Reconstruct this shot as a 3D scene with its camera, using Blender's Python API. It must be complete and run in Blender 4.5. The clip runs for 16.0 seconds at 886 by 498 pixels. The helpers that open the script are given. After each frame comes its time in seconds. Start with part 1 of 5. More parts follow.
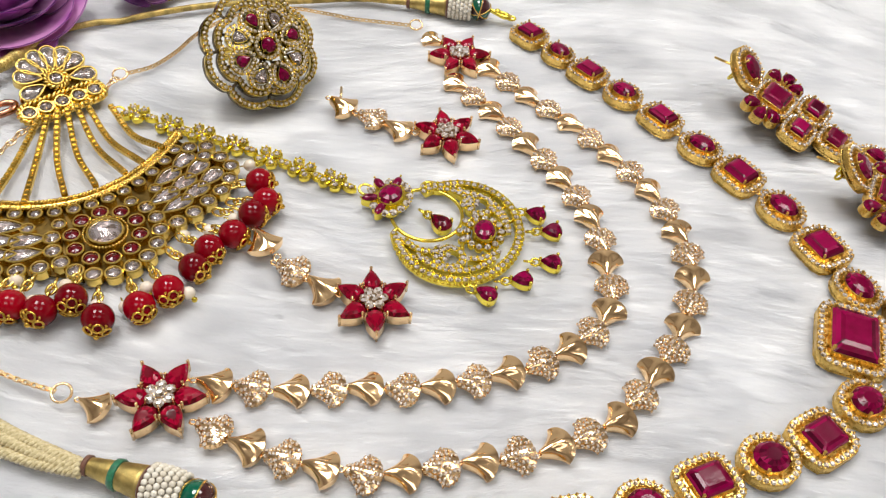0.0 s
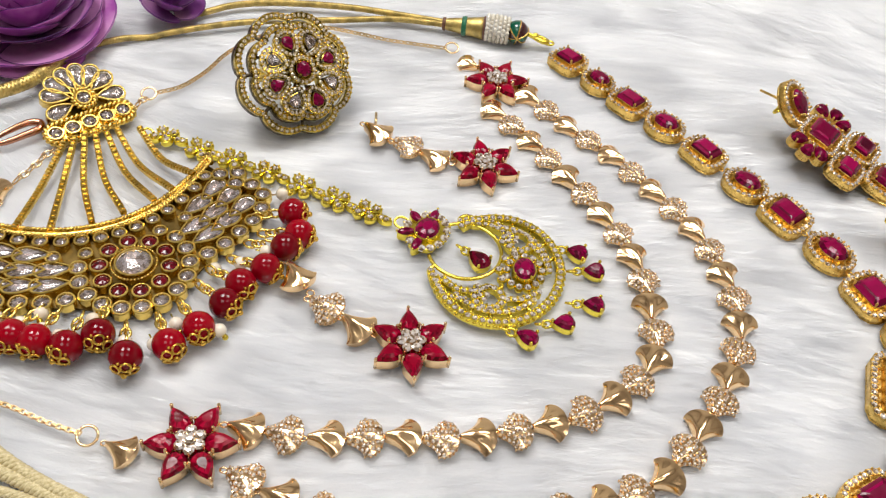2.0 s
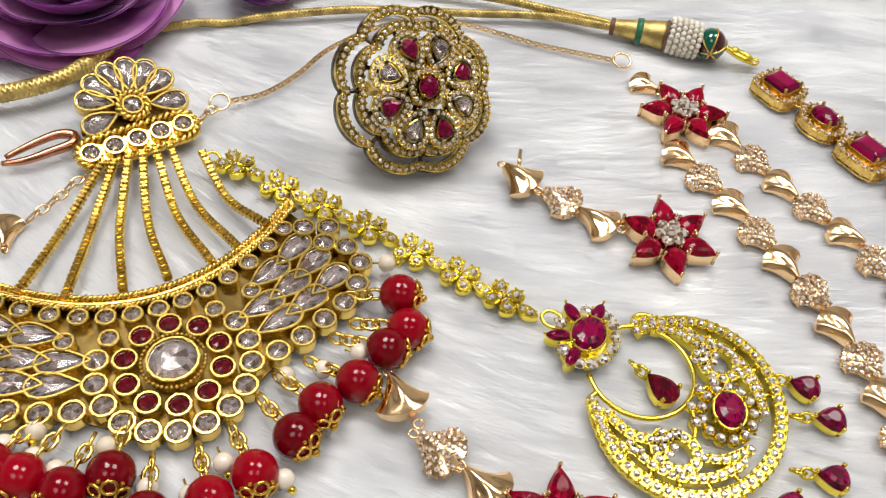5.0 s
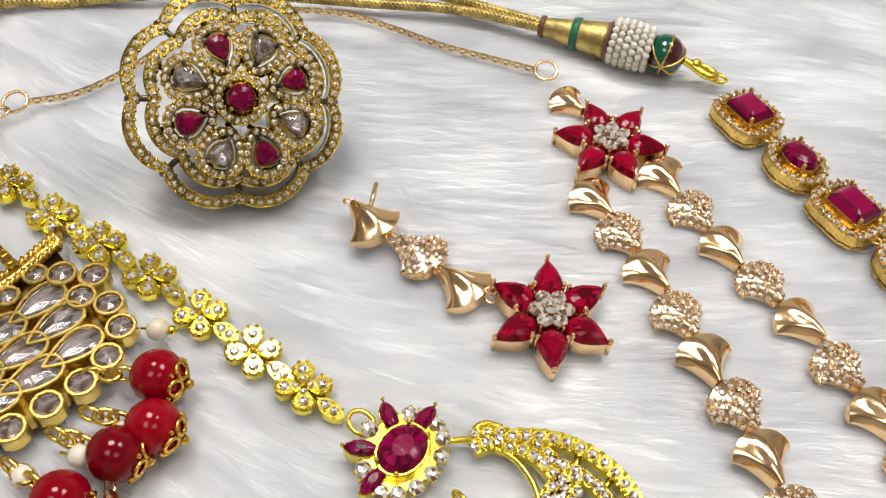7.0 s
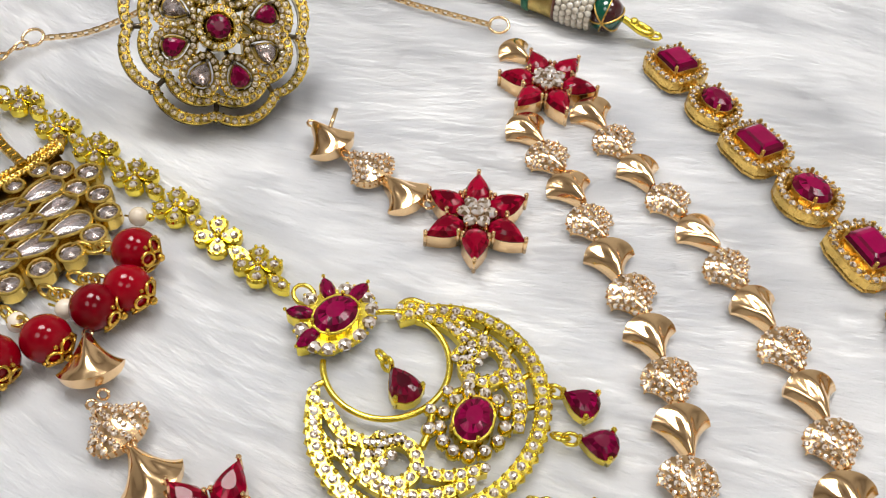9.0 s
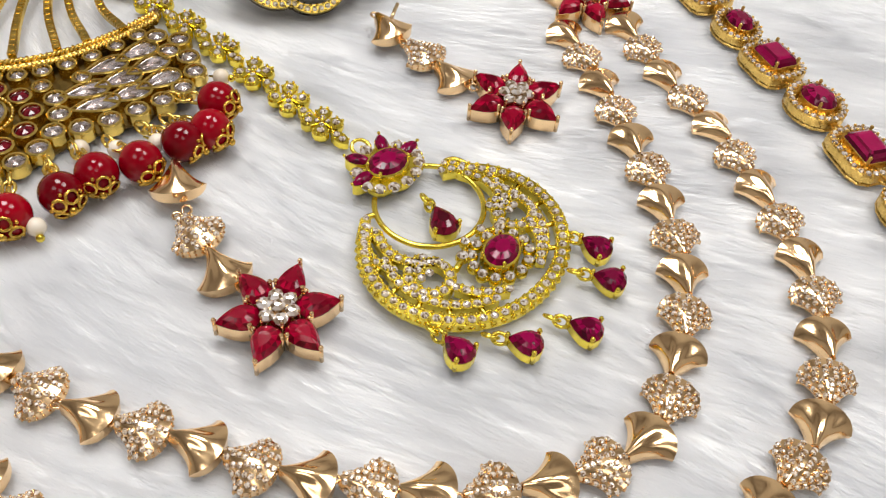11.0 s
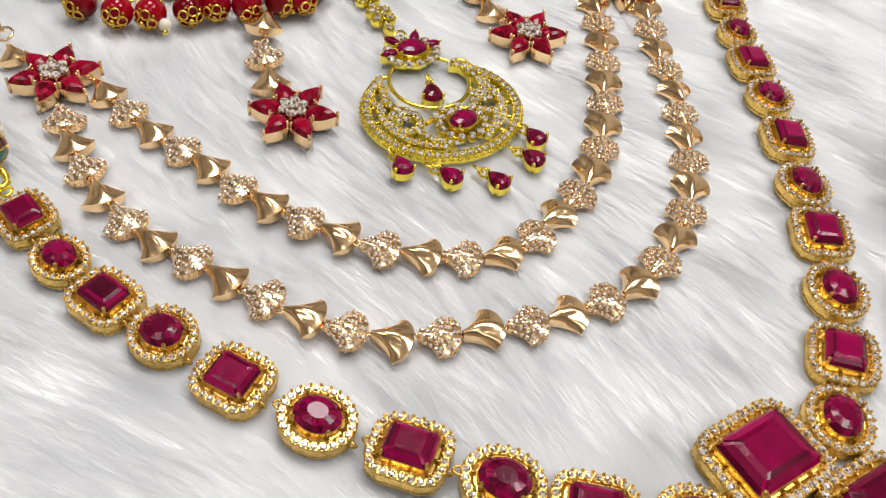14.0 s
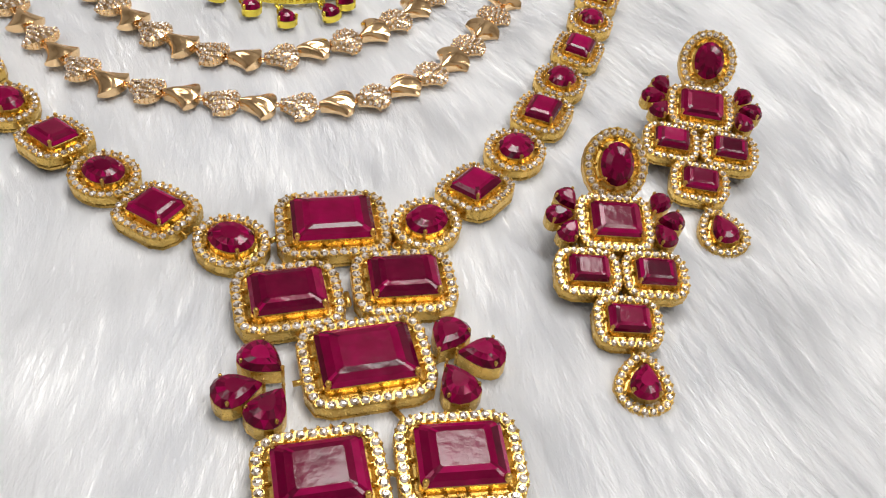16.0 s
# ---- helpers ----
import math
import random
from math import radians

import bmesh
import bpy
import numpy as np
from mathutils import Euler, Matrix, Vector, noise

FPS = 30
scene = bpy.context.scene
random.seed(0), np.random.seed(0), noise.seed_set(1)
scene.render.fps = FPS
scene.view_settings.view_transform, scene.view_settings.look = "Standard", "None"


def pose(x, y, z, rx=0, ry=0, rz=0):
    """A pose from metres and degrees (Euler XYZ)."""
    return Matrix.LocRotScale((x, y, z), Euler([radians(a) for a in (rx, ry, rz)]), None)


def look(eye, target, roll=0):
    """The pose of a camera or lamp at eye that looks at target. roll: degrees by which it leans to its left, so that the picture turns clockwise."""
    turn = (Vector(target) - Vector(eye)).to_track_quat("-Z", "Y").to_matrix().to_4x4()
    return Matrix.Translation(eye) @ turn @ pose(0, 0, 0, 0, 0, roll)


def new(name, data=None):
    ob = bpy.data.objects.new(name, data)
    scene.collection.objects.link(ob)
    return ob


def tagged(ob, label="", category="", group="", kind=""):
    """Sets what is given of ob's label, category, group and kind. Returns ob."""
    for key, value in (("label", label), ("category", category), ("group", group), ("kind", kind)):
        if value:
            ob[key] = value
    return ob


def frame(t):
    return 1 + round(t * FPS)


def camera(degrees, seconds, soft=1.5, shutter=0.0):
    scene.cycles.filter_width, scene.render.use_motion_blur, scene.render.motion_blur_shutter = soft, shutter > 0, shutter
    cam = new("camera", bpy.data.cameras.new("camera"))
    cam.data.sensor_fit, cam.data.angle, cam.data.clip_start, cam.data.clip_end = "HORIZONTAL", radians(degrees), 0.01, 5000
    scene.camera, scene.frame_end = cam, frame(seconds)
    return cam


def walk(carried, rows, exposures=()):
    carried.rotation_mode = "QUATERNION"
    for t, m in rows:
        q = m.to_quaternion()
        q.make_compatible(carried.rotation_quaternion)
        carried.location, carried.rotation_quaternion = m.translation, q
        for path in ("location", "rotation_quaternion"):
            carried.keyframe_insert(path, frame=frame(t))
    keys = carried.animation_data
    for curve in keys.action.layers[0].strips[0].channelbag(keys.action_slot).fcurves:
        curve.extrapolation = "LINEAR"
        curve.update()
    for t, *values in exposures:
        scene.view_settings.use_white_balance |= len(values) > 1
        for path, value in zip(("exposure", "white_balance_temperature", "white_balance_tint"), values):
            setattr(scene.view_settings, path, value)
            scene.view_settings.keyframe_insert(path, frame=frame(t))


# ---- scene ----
# The camera: seconds, eye in metres, then yaw, pitch and roll in degrees.
cam = camera(52.72, 16.0, soft=1.2)
EXPOSURES = [(0.0, 0.0), (3.0, 0.0), (6.0, -0.09), (8.5, -0.09), (11.5, -0.03), (13.0, -0.03), (16.0, -0.09)]
PATH = [
    (0.0, 0.00702, -0.00657, 0.16829, -5.731, -47.386, 7.665),
    (0.5, 0.00273, 0.00044, 0.16825, -5.252, -47.064, 7.564),
    (1.0, 0.00077, 0.00293, 0.16849, -5.094, -47.134, 7.393),
    (1.5, -0.00071, 0.00356, 0.16983, -5.621, -47.517, 8.089),
    (2.0, -0.00182, 0.00575, 0.16781, -5.410, -47.422, 8.928),
    (2.5, -0.00628, 0.02014, 0.15668, -4.736, -47.904, 9.430),
    (3.0, -0.01320, 0.03762, 0.14588, -3.720, -48.780, 9.494),
    (3.2, -0.01595, 0.04424, 0.14260, -3.309, -49.090, 9.586),
    (5.3, -0.01661, 0.07731, 0.12888, 1.940, -50.501, 8.202),
    (5.5, -0.01000, 0.08435, 0.12586, 1.541, -50.752, 8.332),
    (6.0, 0.00600, 0.09275, 0.12223, 2.660, -51.080, 7.894),
    (6.5, 0.01685, 0.10624, 0.11440, 5.494, -51.450, 7.077),
    (7.0, 0.01874, 0.11219, 0.11033, 8.981, -51.501, 6.105),
    (7.5, 0.02040, 0.10831, 0.11056, 10.810, -51.099, 5.321),
    (8.0, 0.02797, 0.10273, 0.11309, 11.775, -50.787, 4.619),
    (8.5, 0.03825, 0.09945, 0.11308, 11.722, -50.418, 4.849),
    (8.7, 0.03951, 0.09512, 0.11466, 12.044, -50.258, 4.894),
    (10.8, 0.04862, 0.06363, 0.11529, 15.723, -49.449, 5.829),
    (11.0, 0.04975, 0.05847, 0.11422, 15.956, -49.913, 6.296),
    (11.5, 0.04676, 0.04229, 0.11492, 17.777, -49.767, 6.272),
    (12.0, 0.04799, 0.03530, 0.12213, 19.257, -49.545, 6.949),
    (12.5, 0.05777, 0.02879, 0.13354, 21.834, -48.895, 7.805),
    (13.0, 0.07548, 0.02316, 0.13384, 26.113, -48.589, 7.508),
    (13.5, 0.08902, 0.01926, 0.13744, 28.663, -48.489, 8.349),
    (14.0, 0.11756, 0.02424, 0.13183, 33.491, -48.366, 9.093),
    (14.5, 0.14313, 0.03534, 0.12901, 40.864, -48.114, 9.097),
    (15.0, 0.17674, 0.05071, 0.13015, 47.142, -46.762, 8.972),
    (15.5, 0.21110, 0.06674, 0.12267, 52.222, -45.450, 8.219),
    (16.0, 0.23393, 0.07356, 0.11787, 55.906, -44.316, 7.666),
]
walk(cam, [(t, pose(x, y, z, 90 + pitch, 0, yaw) @ pose(0, 0, 0, 0, 0, roll)) for t, x, y, z, yaw, pitch, roll in PATH],
     exposures=EXPOSURES)

# ---- world and lamps: a white-ceilinged showroom lit by ceiling panels ----
world = bpy.data.worlds.new("room_air")
scene.world = world
world.use_nodes = True
world.node_tree.nodes["Background"].inputs[0].default_value = (0.9, 0.95, 1.0, 1)
world.node_tree.nodes["Background"].inputs[1].default_value = 0.3


def panel_lamp(x, y, z, sx, sy, watts, colour, target=(0.04, 0.16, 0.0)):
    data = bpy.data.lights.new("ceiling_panel", "AREA")
    data.shape, data.size, data.size_y, data.energy, data.color = "ELLIPSE", sx, sy, watts, colour
    ob = new("ceiling_panel", data)
    ob.matrix_world = look((x, y, z), target)
    return tagged(ob, "round white ceiling light panel", "lamp", kind="structure")


COOL = (1.0, 0.985, 0.96)
for px, py, watts in ((-0.42, 0.60, 20.0), (0.62, 0.72, 14.6), (-0.34, -0.6, 4.6), (0.8, -0.5, 2.8)):
    panel_lamp(px, py, 1.62, 0.66, 0.66, watts, COOL, target=(px, py, 0))

MM = 0.001
rng = np.random.default_rng(7)
rnd = random.Random(11)


# ---- materials ----
def nodes_of(name):
    m = bpy.data.materials.new(name)
    m.use_nodes = True
    t = m.node_tree
    return m, t, t.nodes["Principled BSDF"]


def noise_tex(t, scale, detail=3.0, space="Object"):
    c = t.nodes.new("ShaderNodeTexCoord")
    n = t.nodes.new("ShaderNodeTexNoise")
    n.inputs["Scale"].default_value, n.inputs["Detail"].default_value = scale, detail
    t.links.new(c.outputs[space], n.inputs["Vector"])
    return n


def ramp(t, src, stops):
    r = t.nodes.new("ShaderNodeValToRGB")
    el = r.color_ramp.elements
    while len(el) < len(stops):
        el.new(0.5)
    for e, (p, c) in zip(el, stops):
        e.position, e.color = p, (*c, 1)
    t.links.new(src, r.inputs[0])
    return r


def bump(t, p, src, strength, dist):
    b = t.nodes.new("ShaderNodeBump")
    b.inputs["Strength"].default_value, b.inputs["Distance"].default_value = strength, dist
    t.links.new(src, b.inputs["Height"])
    t.links.new(b.outputs[0], p.inputs["Normal"])
    return b


def shade(c, k):
    return tuple(min(1.0, v * k) for v in c)


def metal(name, col, rough, dull=0.72, scale=900, bumps=0.12, dull_col=None):
    """Plated metal: slightly uneven tone, worn gloss and fine casting relief."""
    m, t, p = nodes_of(name)
    p.inputs["Metallic"].default_value = 1.0
    big = noise_tex(t, scale * 0.25, 2)
    fine = noise_tex(t, scale * 2.2, 3)
    c = ramp(t, big.outputs[0], [(0.35, dull_col or shade(col, dull)), (0.62, col)])
    t.links.new(c.outputs[0], p.inputs["Base Color"])
    r = ramp(t, fine.outputs[0], [(0.3, (rough * 0.75,) * 3), (0.75, (rough * 1.5,) * 3)])
    t.links.new(r.outputs[0], p.inputs["Roughness"])
    bump(t, p, fine.outputs[0], bumps, 0.00015)
    return m


def stone(name, col, col2, rough=0.07, ior=1.77, metallic=0.0, coat=0.6, vary=0.5, sub=0.0, facet_glint=None, clear=0.0):
    """Cut or moulded stone; tone varies from stone to stone, facet to facet and cloudily inside one."""
    m, t, p = nodes_of(name)
    p.inputs["Roughness"].default_value, p.inputs["IOR"].default_value = rough, ior
    p.inputs["Metallic"].default_value = metallic
    p.inputs["Transmission Weight"].default_value = clear
    p.inputs["Coat Weight"].default_value, p.inputs["Coat Roughness"].default_value = coat, 0.03
    g = t.nodes.new("ShaderNodeNewGeometry")
    o = t.nodes.new("ShaderNodeObjectInfo")
    n = noise_tex(t, 320, 3)
    a = t.nodes.new("ShaderNodeMath")
    a.operation = "ADD"
    t.links.new(g.outputs["Random Per Island"], a.inputs[0])
    t.links.new(o.outputs["Random"], a.inputs[1])
    f = t.nodes.new("ShaderNodeMath")
    f.operation = "FRACT"
    t.links.new(a.outputs[0], f.inputs[0])
    x = t.nodes.new("ShaderNodeMix")
    x.inputs[0].default_value = vary
    t.links.new(n.outputs[0], x.inputs[2])
    t.links.new(f.outputs[0], x.inputs[3])
    # Each cut facet takes its own tone: sparkle painted into the base colour.
    c = ramp(t, x.outputs[0], [(0.25, col2), (0.75, col)] if facet_glint is None else [(0.15, col2), (0.55, col), (0.9, facet_glint)])
    t.links.new(c.outputs[0], p.inputs["Base Color"])
    bump(t, p, n.outputs[0], 0.22, 0.0004)
    if sub:
        p.inputs["Subsurface Weight"].default_value = sub
        p.inputs["Subsurface Scale"].default_value = 0.0015
        p.inputs["Subsurface Radius"].default_value = (1, 0.3, 0.3)
    return m


def fabric(name, c1, c2, scale, rough=0.8, sheen=0.3):
    m, t, p = nodes_of(name)
    n = noise_tex(t, scale, 4)
    c = ramp(t, n.outputs[0], [(0.3, c1), (0.7, c2)])
    t.links.new(c.outputs[0], p.inputs["Base Color"])
    p.inputs["Roughness"].default_value = rough
    p.inputs["Sheen Weight"].default_value = sheen
    bump(t, p, n.outputs[0], 0.3, 0.0004)
    return m


ROSE_GOLD = metal("rose_gold_plate", (1.0, 0.705, 0.39), 0.15, 0.9, 500, 0.05)
NECK_GOLD = metal("bright_gold_plate", (0.88, 0.585, 0.16), 0.28, 0.66)
LEMON_GOLD = metal("lemon_gold_plate", (1.0, 0.80, 0.11), 0.18, 0.82)
KUNDAN_GOLD = metal("antique_gold_plate", (0.98, 0.71, 0.18), 0.2, 0.72)
# Dull antique gold, darkened so its colour holds the shade between bezels.
PLATE_GOLD = metal("gap_shaded_gold", (0.22, 0.145, 0.045), 0.36, 0.5)
RING_GOLD = metal("oxidised_gold", (0.88, 0.64, 0.13), 0.17, 0.22, 900, 0.2)
DARK_METAL = metal("blackened_metal", (0.16, 0.13, 0.09), 0.3, 0.5)
CHAIN_GOLD = metal("pale_rose_gold_chain", (0.92, 0.68, 0.38), 0.2, 0.8)
CHAIN_BRIGHT = metal("bright_box_chain", (0.92, 0.645, 0.16), 0.2, 0.6)
# Low, main and brightest tones of the cut stones stand in for reflections.
RUBY = stone("ruby_stone", (0.165, 0.0005, 0.031), (0.05, 0.0002, 0.010), 0.14, 1.36, coat=0.0, vary=0.6, facet_glint=(0.36, 0.001, 0.08))
RUBY_DARK = stone("deep_ruby_stone", (0.17, 0.0008, 0.02), (0.05, 0.0004, 0.006), 0.1, 1.45, coat=0.0)
RUBY_RED = stone("red_ruby_stone", (0.27, 0.0005, 0.018), (0.08, 0.0003, 0.006), 0.12, 1.33, coat=0.0, vary=0.6, facet_glint=(0.48, 0.002, 0.04))
GARNET = stone("maroon_glass_stone", (0.15, 0.002, 0.010), (0.05, 0.001, 0.005), 0.08, 1.5, coat=0.0)
CRYSTAL = stone("clear_crystal", (0.82, 0.72, 0.62), (0.24, 0.16, 0.09), 0.07, 2.0, 0.45, 0.0, 0.95, facet_glint=(1, 0.98, 1))
WARM_CRYSTAL = stone("champagne_crystal", (0.86, 0.72, 0.50), (0.22, 0.14, 0.07), 0.08, 2.0, 0.4, 0.0, 0.95, facet_glint=(1, 0.95, 0.84))
PAVE_CRYSTAL = stone("blush_crystal", (0.95, 0.82, 0.67), (0.26, 0.15, 0.08), 0.07, 2.0, 0.34, 0.0, 0.95, facet_glint=(1, 0.94, 0.88))
FOIL = stone("foiled_glass_stone", (0.76, 0.66, 0.64), (0.22, 0.15, 0.10), 0.04, 1.55, 0.0, 0.0, 0.75, facet_glint=(0.98, 0.94, 1.0), clear=0.78)
SILVER_FOIL = metal("silver_foil", (0.82, 0.76, 0.73), 0.16, 0.6, 1500, 0.2)
PEARL = stone("pearl", (0.86, 0.78, 0.66), (0.74, 0.64, 0.50), 0.25, 1.5, 0.0, 0.5, 0.4)
SEED_PEARL = stone("seed_pearl", (0.88, 0.84, 0.74), (0.74, 0.68, 0.56), 0.3, 1.5, 0.0, 0.4, 0.5)
RED_BEAD = stone("red_glass_bead", (0.34, 0.0006, 0.010), (0.12, 0.0004, 0.004), 0.08, 1.4, 0.0, 0.0, 0.45)
ENAMEL_MAROON = stone("maroon_enamel", (0.07, 0.012, 0.014), (0.04, 0.008, 0.01), 0.12, 1.55)
ENAMEL_GREEN = stone("green_enamel", (0.0, 0.13, 0.07), (0.0, 0.07, 0.04), 0.12, 1.55)
CORD = metal("gold_thread_cord", (0.74, 0.56, 0.20), 0.42, 0.55, 1400, 0.6)
PALE_CORD = fabric("pale_gold_cord", (0.46, 0.36, 0.16), (0.78, 0.68, 0.42), 1500, 0.5)
GREEN_THREAD = fabric("green_thread", (0.0, 0.09, 0.035), (0.01, 0.2, 0.09), 1200, 0.5)
BROWN_THREAD = fabric("brown_thread", (0.10, 0.035, 0.02), (0.2, 0.08, 0.04), 1200, 0.5)


def clear_plastic():
    m, t, p = nodes_of("clear_plastic")
    p.inputs["Base Color"].default_value = (0.97, 0.97, 0.97, 1)
    p.inputs["Transmission Weight"].default_value, p.inputs["Roughness"].default_value = 1.0, 0.05
    p.inputs["IOR"].default_value = 1.42
    return m


PLASTIC = clear_plastic()


def fur_material():
    m, t, p = nodes_of("white_fur")
    n = noise_tex(t, 28, 4)
    c = ramp(t, n.outputs[0], [(0.32, (0.80, 0.815, 0.84)), (0.6, (0.88, 0.885, 0.89))])
    t.links.new(c.outputs[0], p.inputs["Base Color"])
    p.inputs["Roughness"].default_value = 0.85
    p.inputs["Specular IOR Level"].default_value = 0.15
    tr = t.nodes.new("ShaderNodeBsdfTranslucent")
    tr.inputs[0].default_value = (0.93, 0.93, 0.94, 1)
    mx = t.nodes.new("ShaderNodeMixShader")
    mx.inputs[0].default_value = 0.7
    t.links.new(p.outputs[0], mx.inputs[1])
    t.links.new(tr.outputs[0], mx.inputs[2])
    t.links.new(mx.outputs[0], t.nodes["Material Output"].inputs[0])
    return m


def backing_material():
    m, t, p = nodes_of("fur_backing")
    c = t.nodes.new("ShaderNodeTexCoord")
    mp = t.nodes.new("ShaderNodeMapping")
    mp.inputs["Scale"].default_value = (60, 520, 60)
    n = t.nodes.new("ShaderNodeTexNoise")
    n.inputs["Scale"].default_value, n.inputs["Detail"].default_value = 1.0, 4
    t.links.new(c.outputs["Object"], mp.inputs[0])
    t.links.new(mp.outputs[0], n.inputs["Vector"])
    r = ramp(t, n.outputs[0], [(0.3, (0.86, 0.87, 0.88)), (0.65, (0.95, 0.95, 0.95))])
    t.links.new(r.outputs[0], p.inputs["Base Color"])
    p.inputs["Roughness"].default_value = 0.8
    bump(t, p, n.outputs[0], 0.5, 0.001)
    return m


FUR, BACKING = fur_material(), backing_material()


def petal_material(name, deep, mid, pale):
    m, t, p = nodes_of(name)
    n = noise_tex(t, 60, 4)
    v = noise_tex(t, 700, 3)
    c = ramp(t, n.outputs[0], [(0.3, deep), (0.46, mid), (0.62, pale)])
    t.links.new(c.outputs[0], p.inputs["Base Color"])
    p.inputs["Roughness"].default_value = 0.55
    p.inputs["Sheen Weight"].default_value = 0.3
    bump(t, p, v.outputs[0], 0.15, 0.0003)
    tr = t.nodes.new("ShaderNodeBsdfTranslucent")
    t.links.new(c.outputs[0], tr.inputs[0])
    mx = t.nodes.new("ShaderNodeMixShader")
    mx.inputs[0].default_value = 0.35
    t.links.new(p.outputs[0], mx.inputs[1])
    t.links.new(tr.outputs[0], mx.inputs[2])
    t.links.new(mx.outputs[0], t.nodes["Material Output"].inputs[0])
    return m


PETAL = petal_material("purple_silk_petal", (0.22, 0.015, 0.26), (0.42, 0.06, 0.42), (0.70, 0.30, 0.64))
PETAL_DARK = petal_material("violet_silk_petal", (0.16, 0.012, 0.22), (0.32, 0.06, 0.36), (0.60, 0.30, 0.54))
PETAL_EDGE = petal_material("dark_petal_edge", (0.05, 0.004, 0.12), (0.09, 0.01, 0.18), (0.12, 0.02, 0.22))


def paint(name, c):
    m, t, p = nodes_of(name)
    n = noise_tex(t, 3, 4)
    r = ramp(t, n.outputs[0], [(0.3, shade(c, 0.9)), (0.7, c)])
    t.links.new(r.outputs[0], p.inputs["Base Color"])
    p.inputs["Roughness"].default_value = 0.7
    return m


# ---- mesh code (lengths in millimetres) ----
class Build:
    def __init__(self):
        self.v, self.f, self.mi, self.sm = [], [], [], []

    def loft(self, rings, bottom=False, top=True, mi=0, smooth=False, closed=True):
        base, n = len(self.v), len(rings[0])
        for r in rings:
            self.v.extend(tuple(q) for q in r)
        m = n if closed else n - 1
        for k in range(len(rings) - 1):
            a, b = base + k * n, base + (k + 1) * n
            for i in range(m):
                j = (i + 1) % n
                self.face((a + i, a + j, b + j, b + i), mi, smooth)
        if top:
            self.face([base + (len(rings) - 1) * n + i for i in range(n)], mi, False)
        if bottom:
            self.face([base + n - 1 - i for i in range(n)], mi, False)

    def face(self, f, mi=0, smooth=False):
        self.f.append(tuple(f)), self.mi.append(mi), self.sm.append(smooth)

    def tube(self, pts, r, n=6, closed=False, mi=0, smooth=True):
        P = [Vector(p) for p in pts]
        rings, up = [], None
        for i, p in enumerate(P):
            a = P[i - 1] if (i or closed) else p
            b = P[(i + 1) % len(P)] if (i + 1 < len(P) or closed) else p
            d = (b - a).normalized()
            if up is None:
                up = Vector((0, 0, 1)) if abs(d.z) < 0.9 else Vector((1, 0, 0))
            s = d.cross(up).normalized()
            up = s.cross(d).normalized()
            rr = r[i] if isinstance(r, (list, tuple)) else r
            rings.append([p + (s * math.cos(q) + up * math.sin(q)) * rr for q in (2 * math.pi * k / n for k in range(n))])
        if closed:
            base = len(self.v)
            for ring in rings:
                self.v.extend(tuple(q) for q in ring)
            for k in range(len(rings)):
                a, b = base + k * n, base + ((k + 1) % len(rings)) * n
                for i in range(n):
                    j = (i + 1) % n
                    self.face((a + i, a + j, b + j, b + i), mi, smooth)
        else:
            self.loft(rings, True, True, mi, smooth)

    def ball(self, c, r, n=8, m=5, mi=0, squash=1.0):
        rings = []
        for k in range(m + 1):
            a = -math.pi / 2 + math.pi * (k + 0.02) / (m + 0.04)
            rings.append([(c[0] + r * math.cos(a) * math.cos(q), c[1] + r * math.cos(a) * math.sin(q), c[2] + r * squash * math.sin(a))
                          for q in (2 * math.pi * i / n for i in range(n))])
        self.loft(rings, True, True, mi, True)

    def dot(self, c, r, mi=0):
        self.ball(c, r, 5, 3, mi)

    def brilliant(self, c, r, normal=(0, 0, 1), mi=0, n=6, h=0.45):
        """A small round cut stone: girdle, crown facets, table."""
        z = Vector(normal).normalized()
        x = z.orthogonal().normalized()
        y = z.cross(x)
        a0 = rnd.random() * 6.28
        c = Vector(c)

        def circ(rad, up, sh):
            return [c + z * up + (x * math.cos(a) + y * math.sin(a)) * rad for a in (a0 + 2 * math.pi * (i + sh) / n for i in range(n))]
        lo, mid, hi = circ(r * 0.98, -r * 0.3, 0), circ(r, r * 0.02, 0), circ(r * 0.55, r * h, 0.5)
        for i in range(n):
            j = (i + 1) % n
            self.facet((lo[i], lo[j], mid[j], mid[i]), mi)
            self.facet((mid[i], mid[j], hi[i]), mi)
            self.facet((hi[i], mid[j], hi[j]), mi)
        top = c + z * r * (h + 0.04)
        for i in range(0, n, 2):
            self.facet((hi[i], hi[(i + 1) % n], hi[(i + 2) % n], top), mi)

    def facet(self, pts, mi=0):
        """A flat face with corners of its own."""
        base = len(self.v)
        self.v.extend(tuple(q) for q in pts)
        self.face(range(base, base + len(pts)), mi)

    def add(self, other, m):
        base = len(self.v)
        self.v.extend(tuple(m @ Vector(q)) for q in other.v)
        self.f.extend(tuple(base + i for i in f) for f in other.f)
        self.mi.extend(other.mi), self.sm.extend(other.sm)

    def mesh(self, name, mats):
        me = bpy.data.meshes.new(name)
        me.from_pydata([(x * MM, y * MM, z * MM) for x, y, z in self.v], [], self.f)
        for mt in mats if isinstance(mats, (list, tuple)) else [mats]:
            me.materials.append(mt)
        me.polygons.foreach_set("material_index", self.mi)
        me.polygons.foreach_set("use_smooth", self.sm)
        me.update()
        return me


class Gems:
    """Places of loose crystals, each to be an object of its own on a shared mesh."""

    def __init__(self):
        self.at = []

    def brilliant(self, c, r, normal=(0, 0, 1), mi=0, n=6, h=0.45):
        self.at.append((Vector(c), r, Vector(normal)))


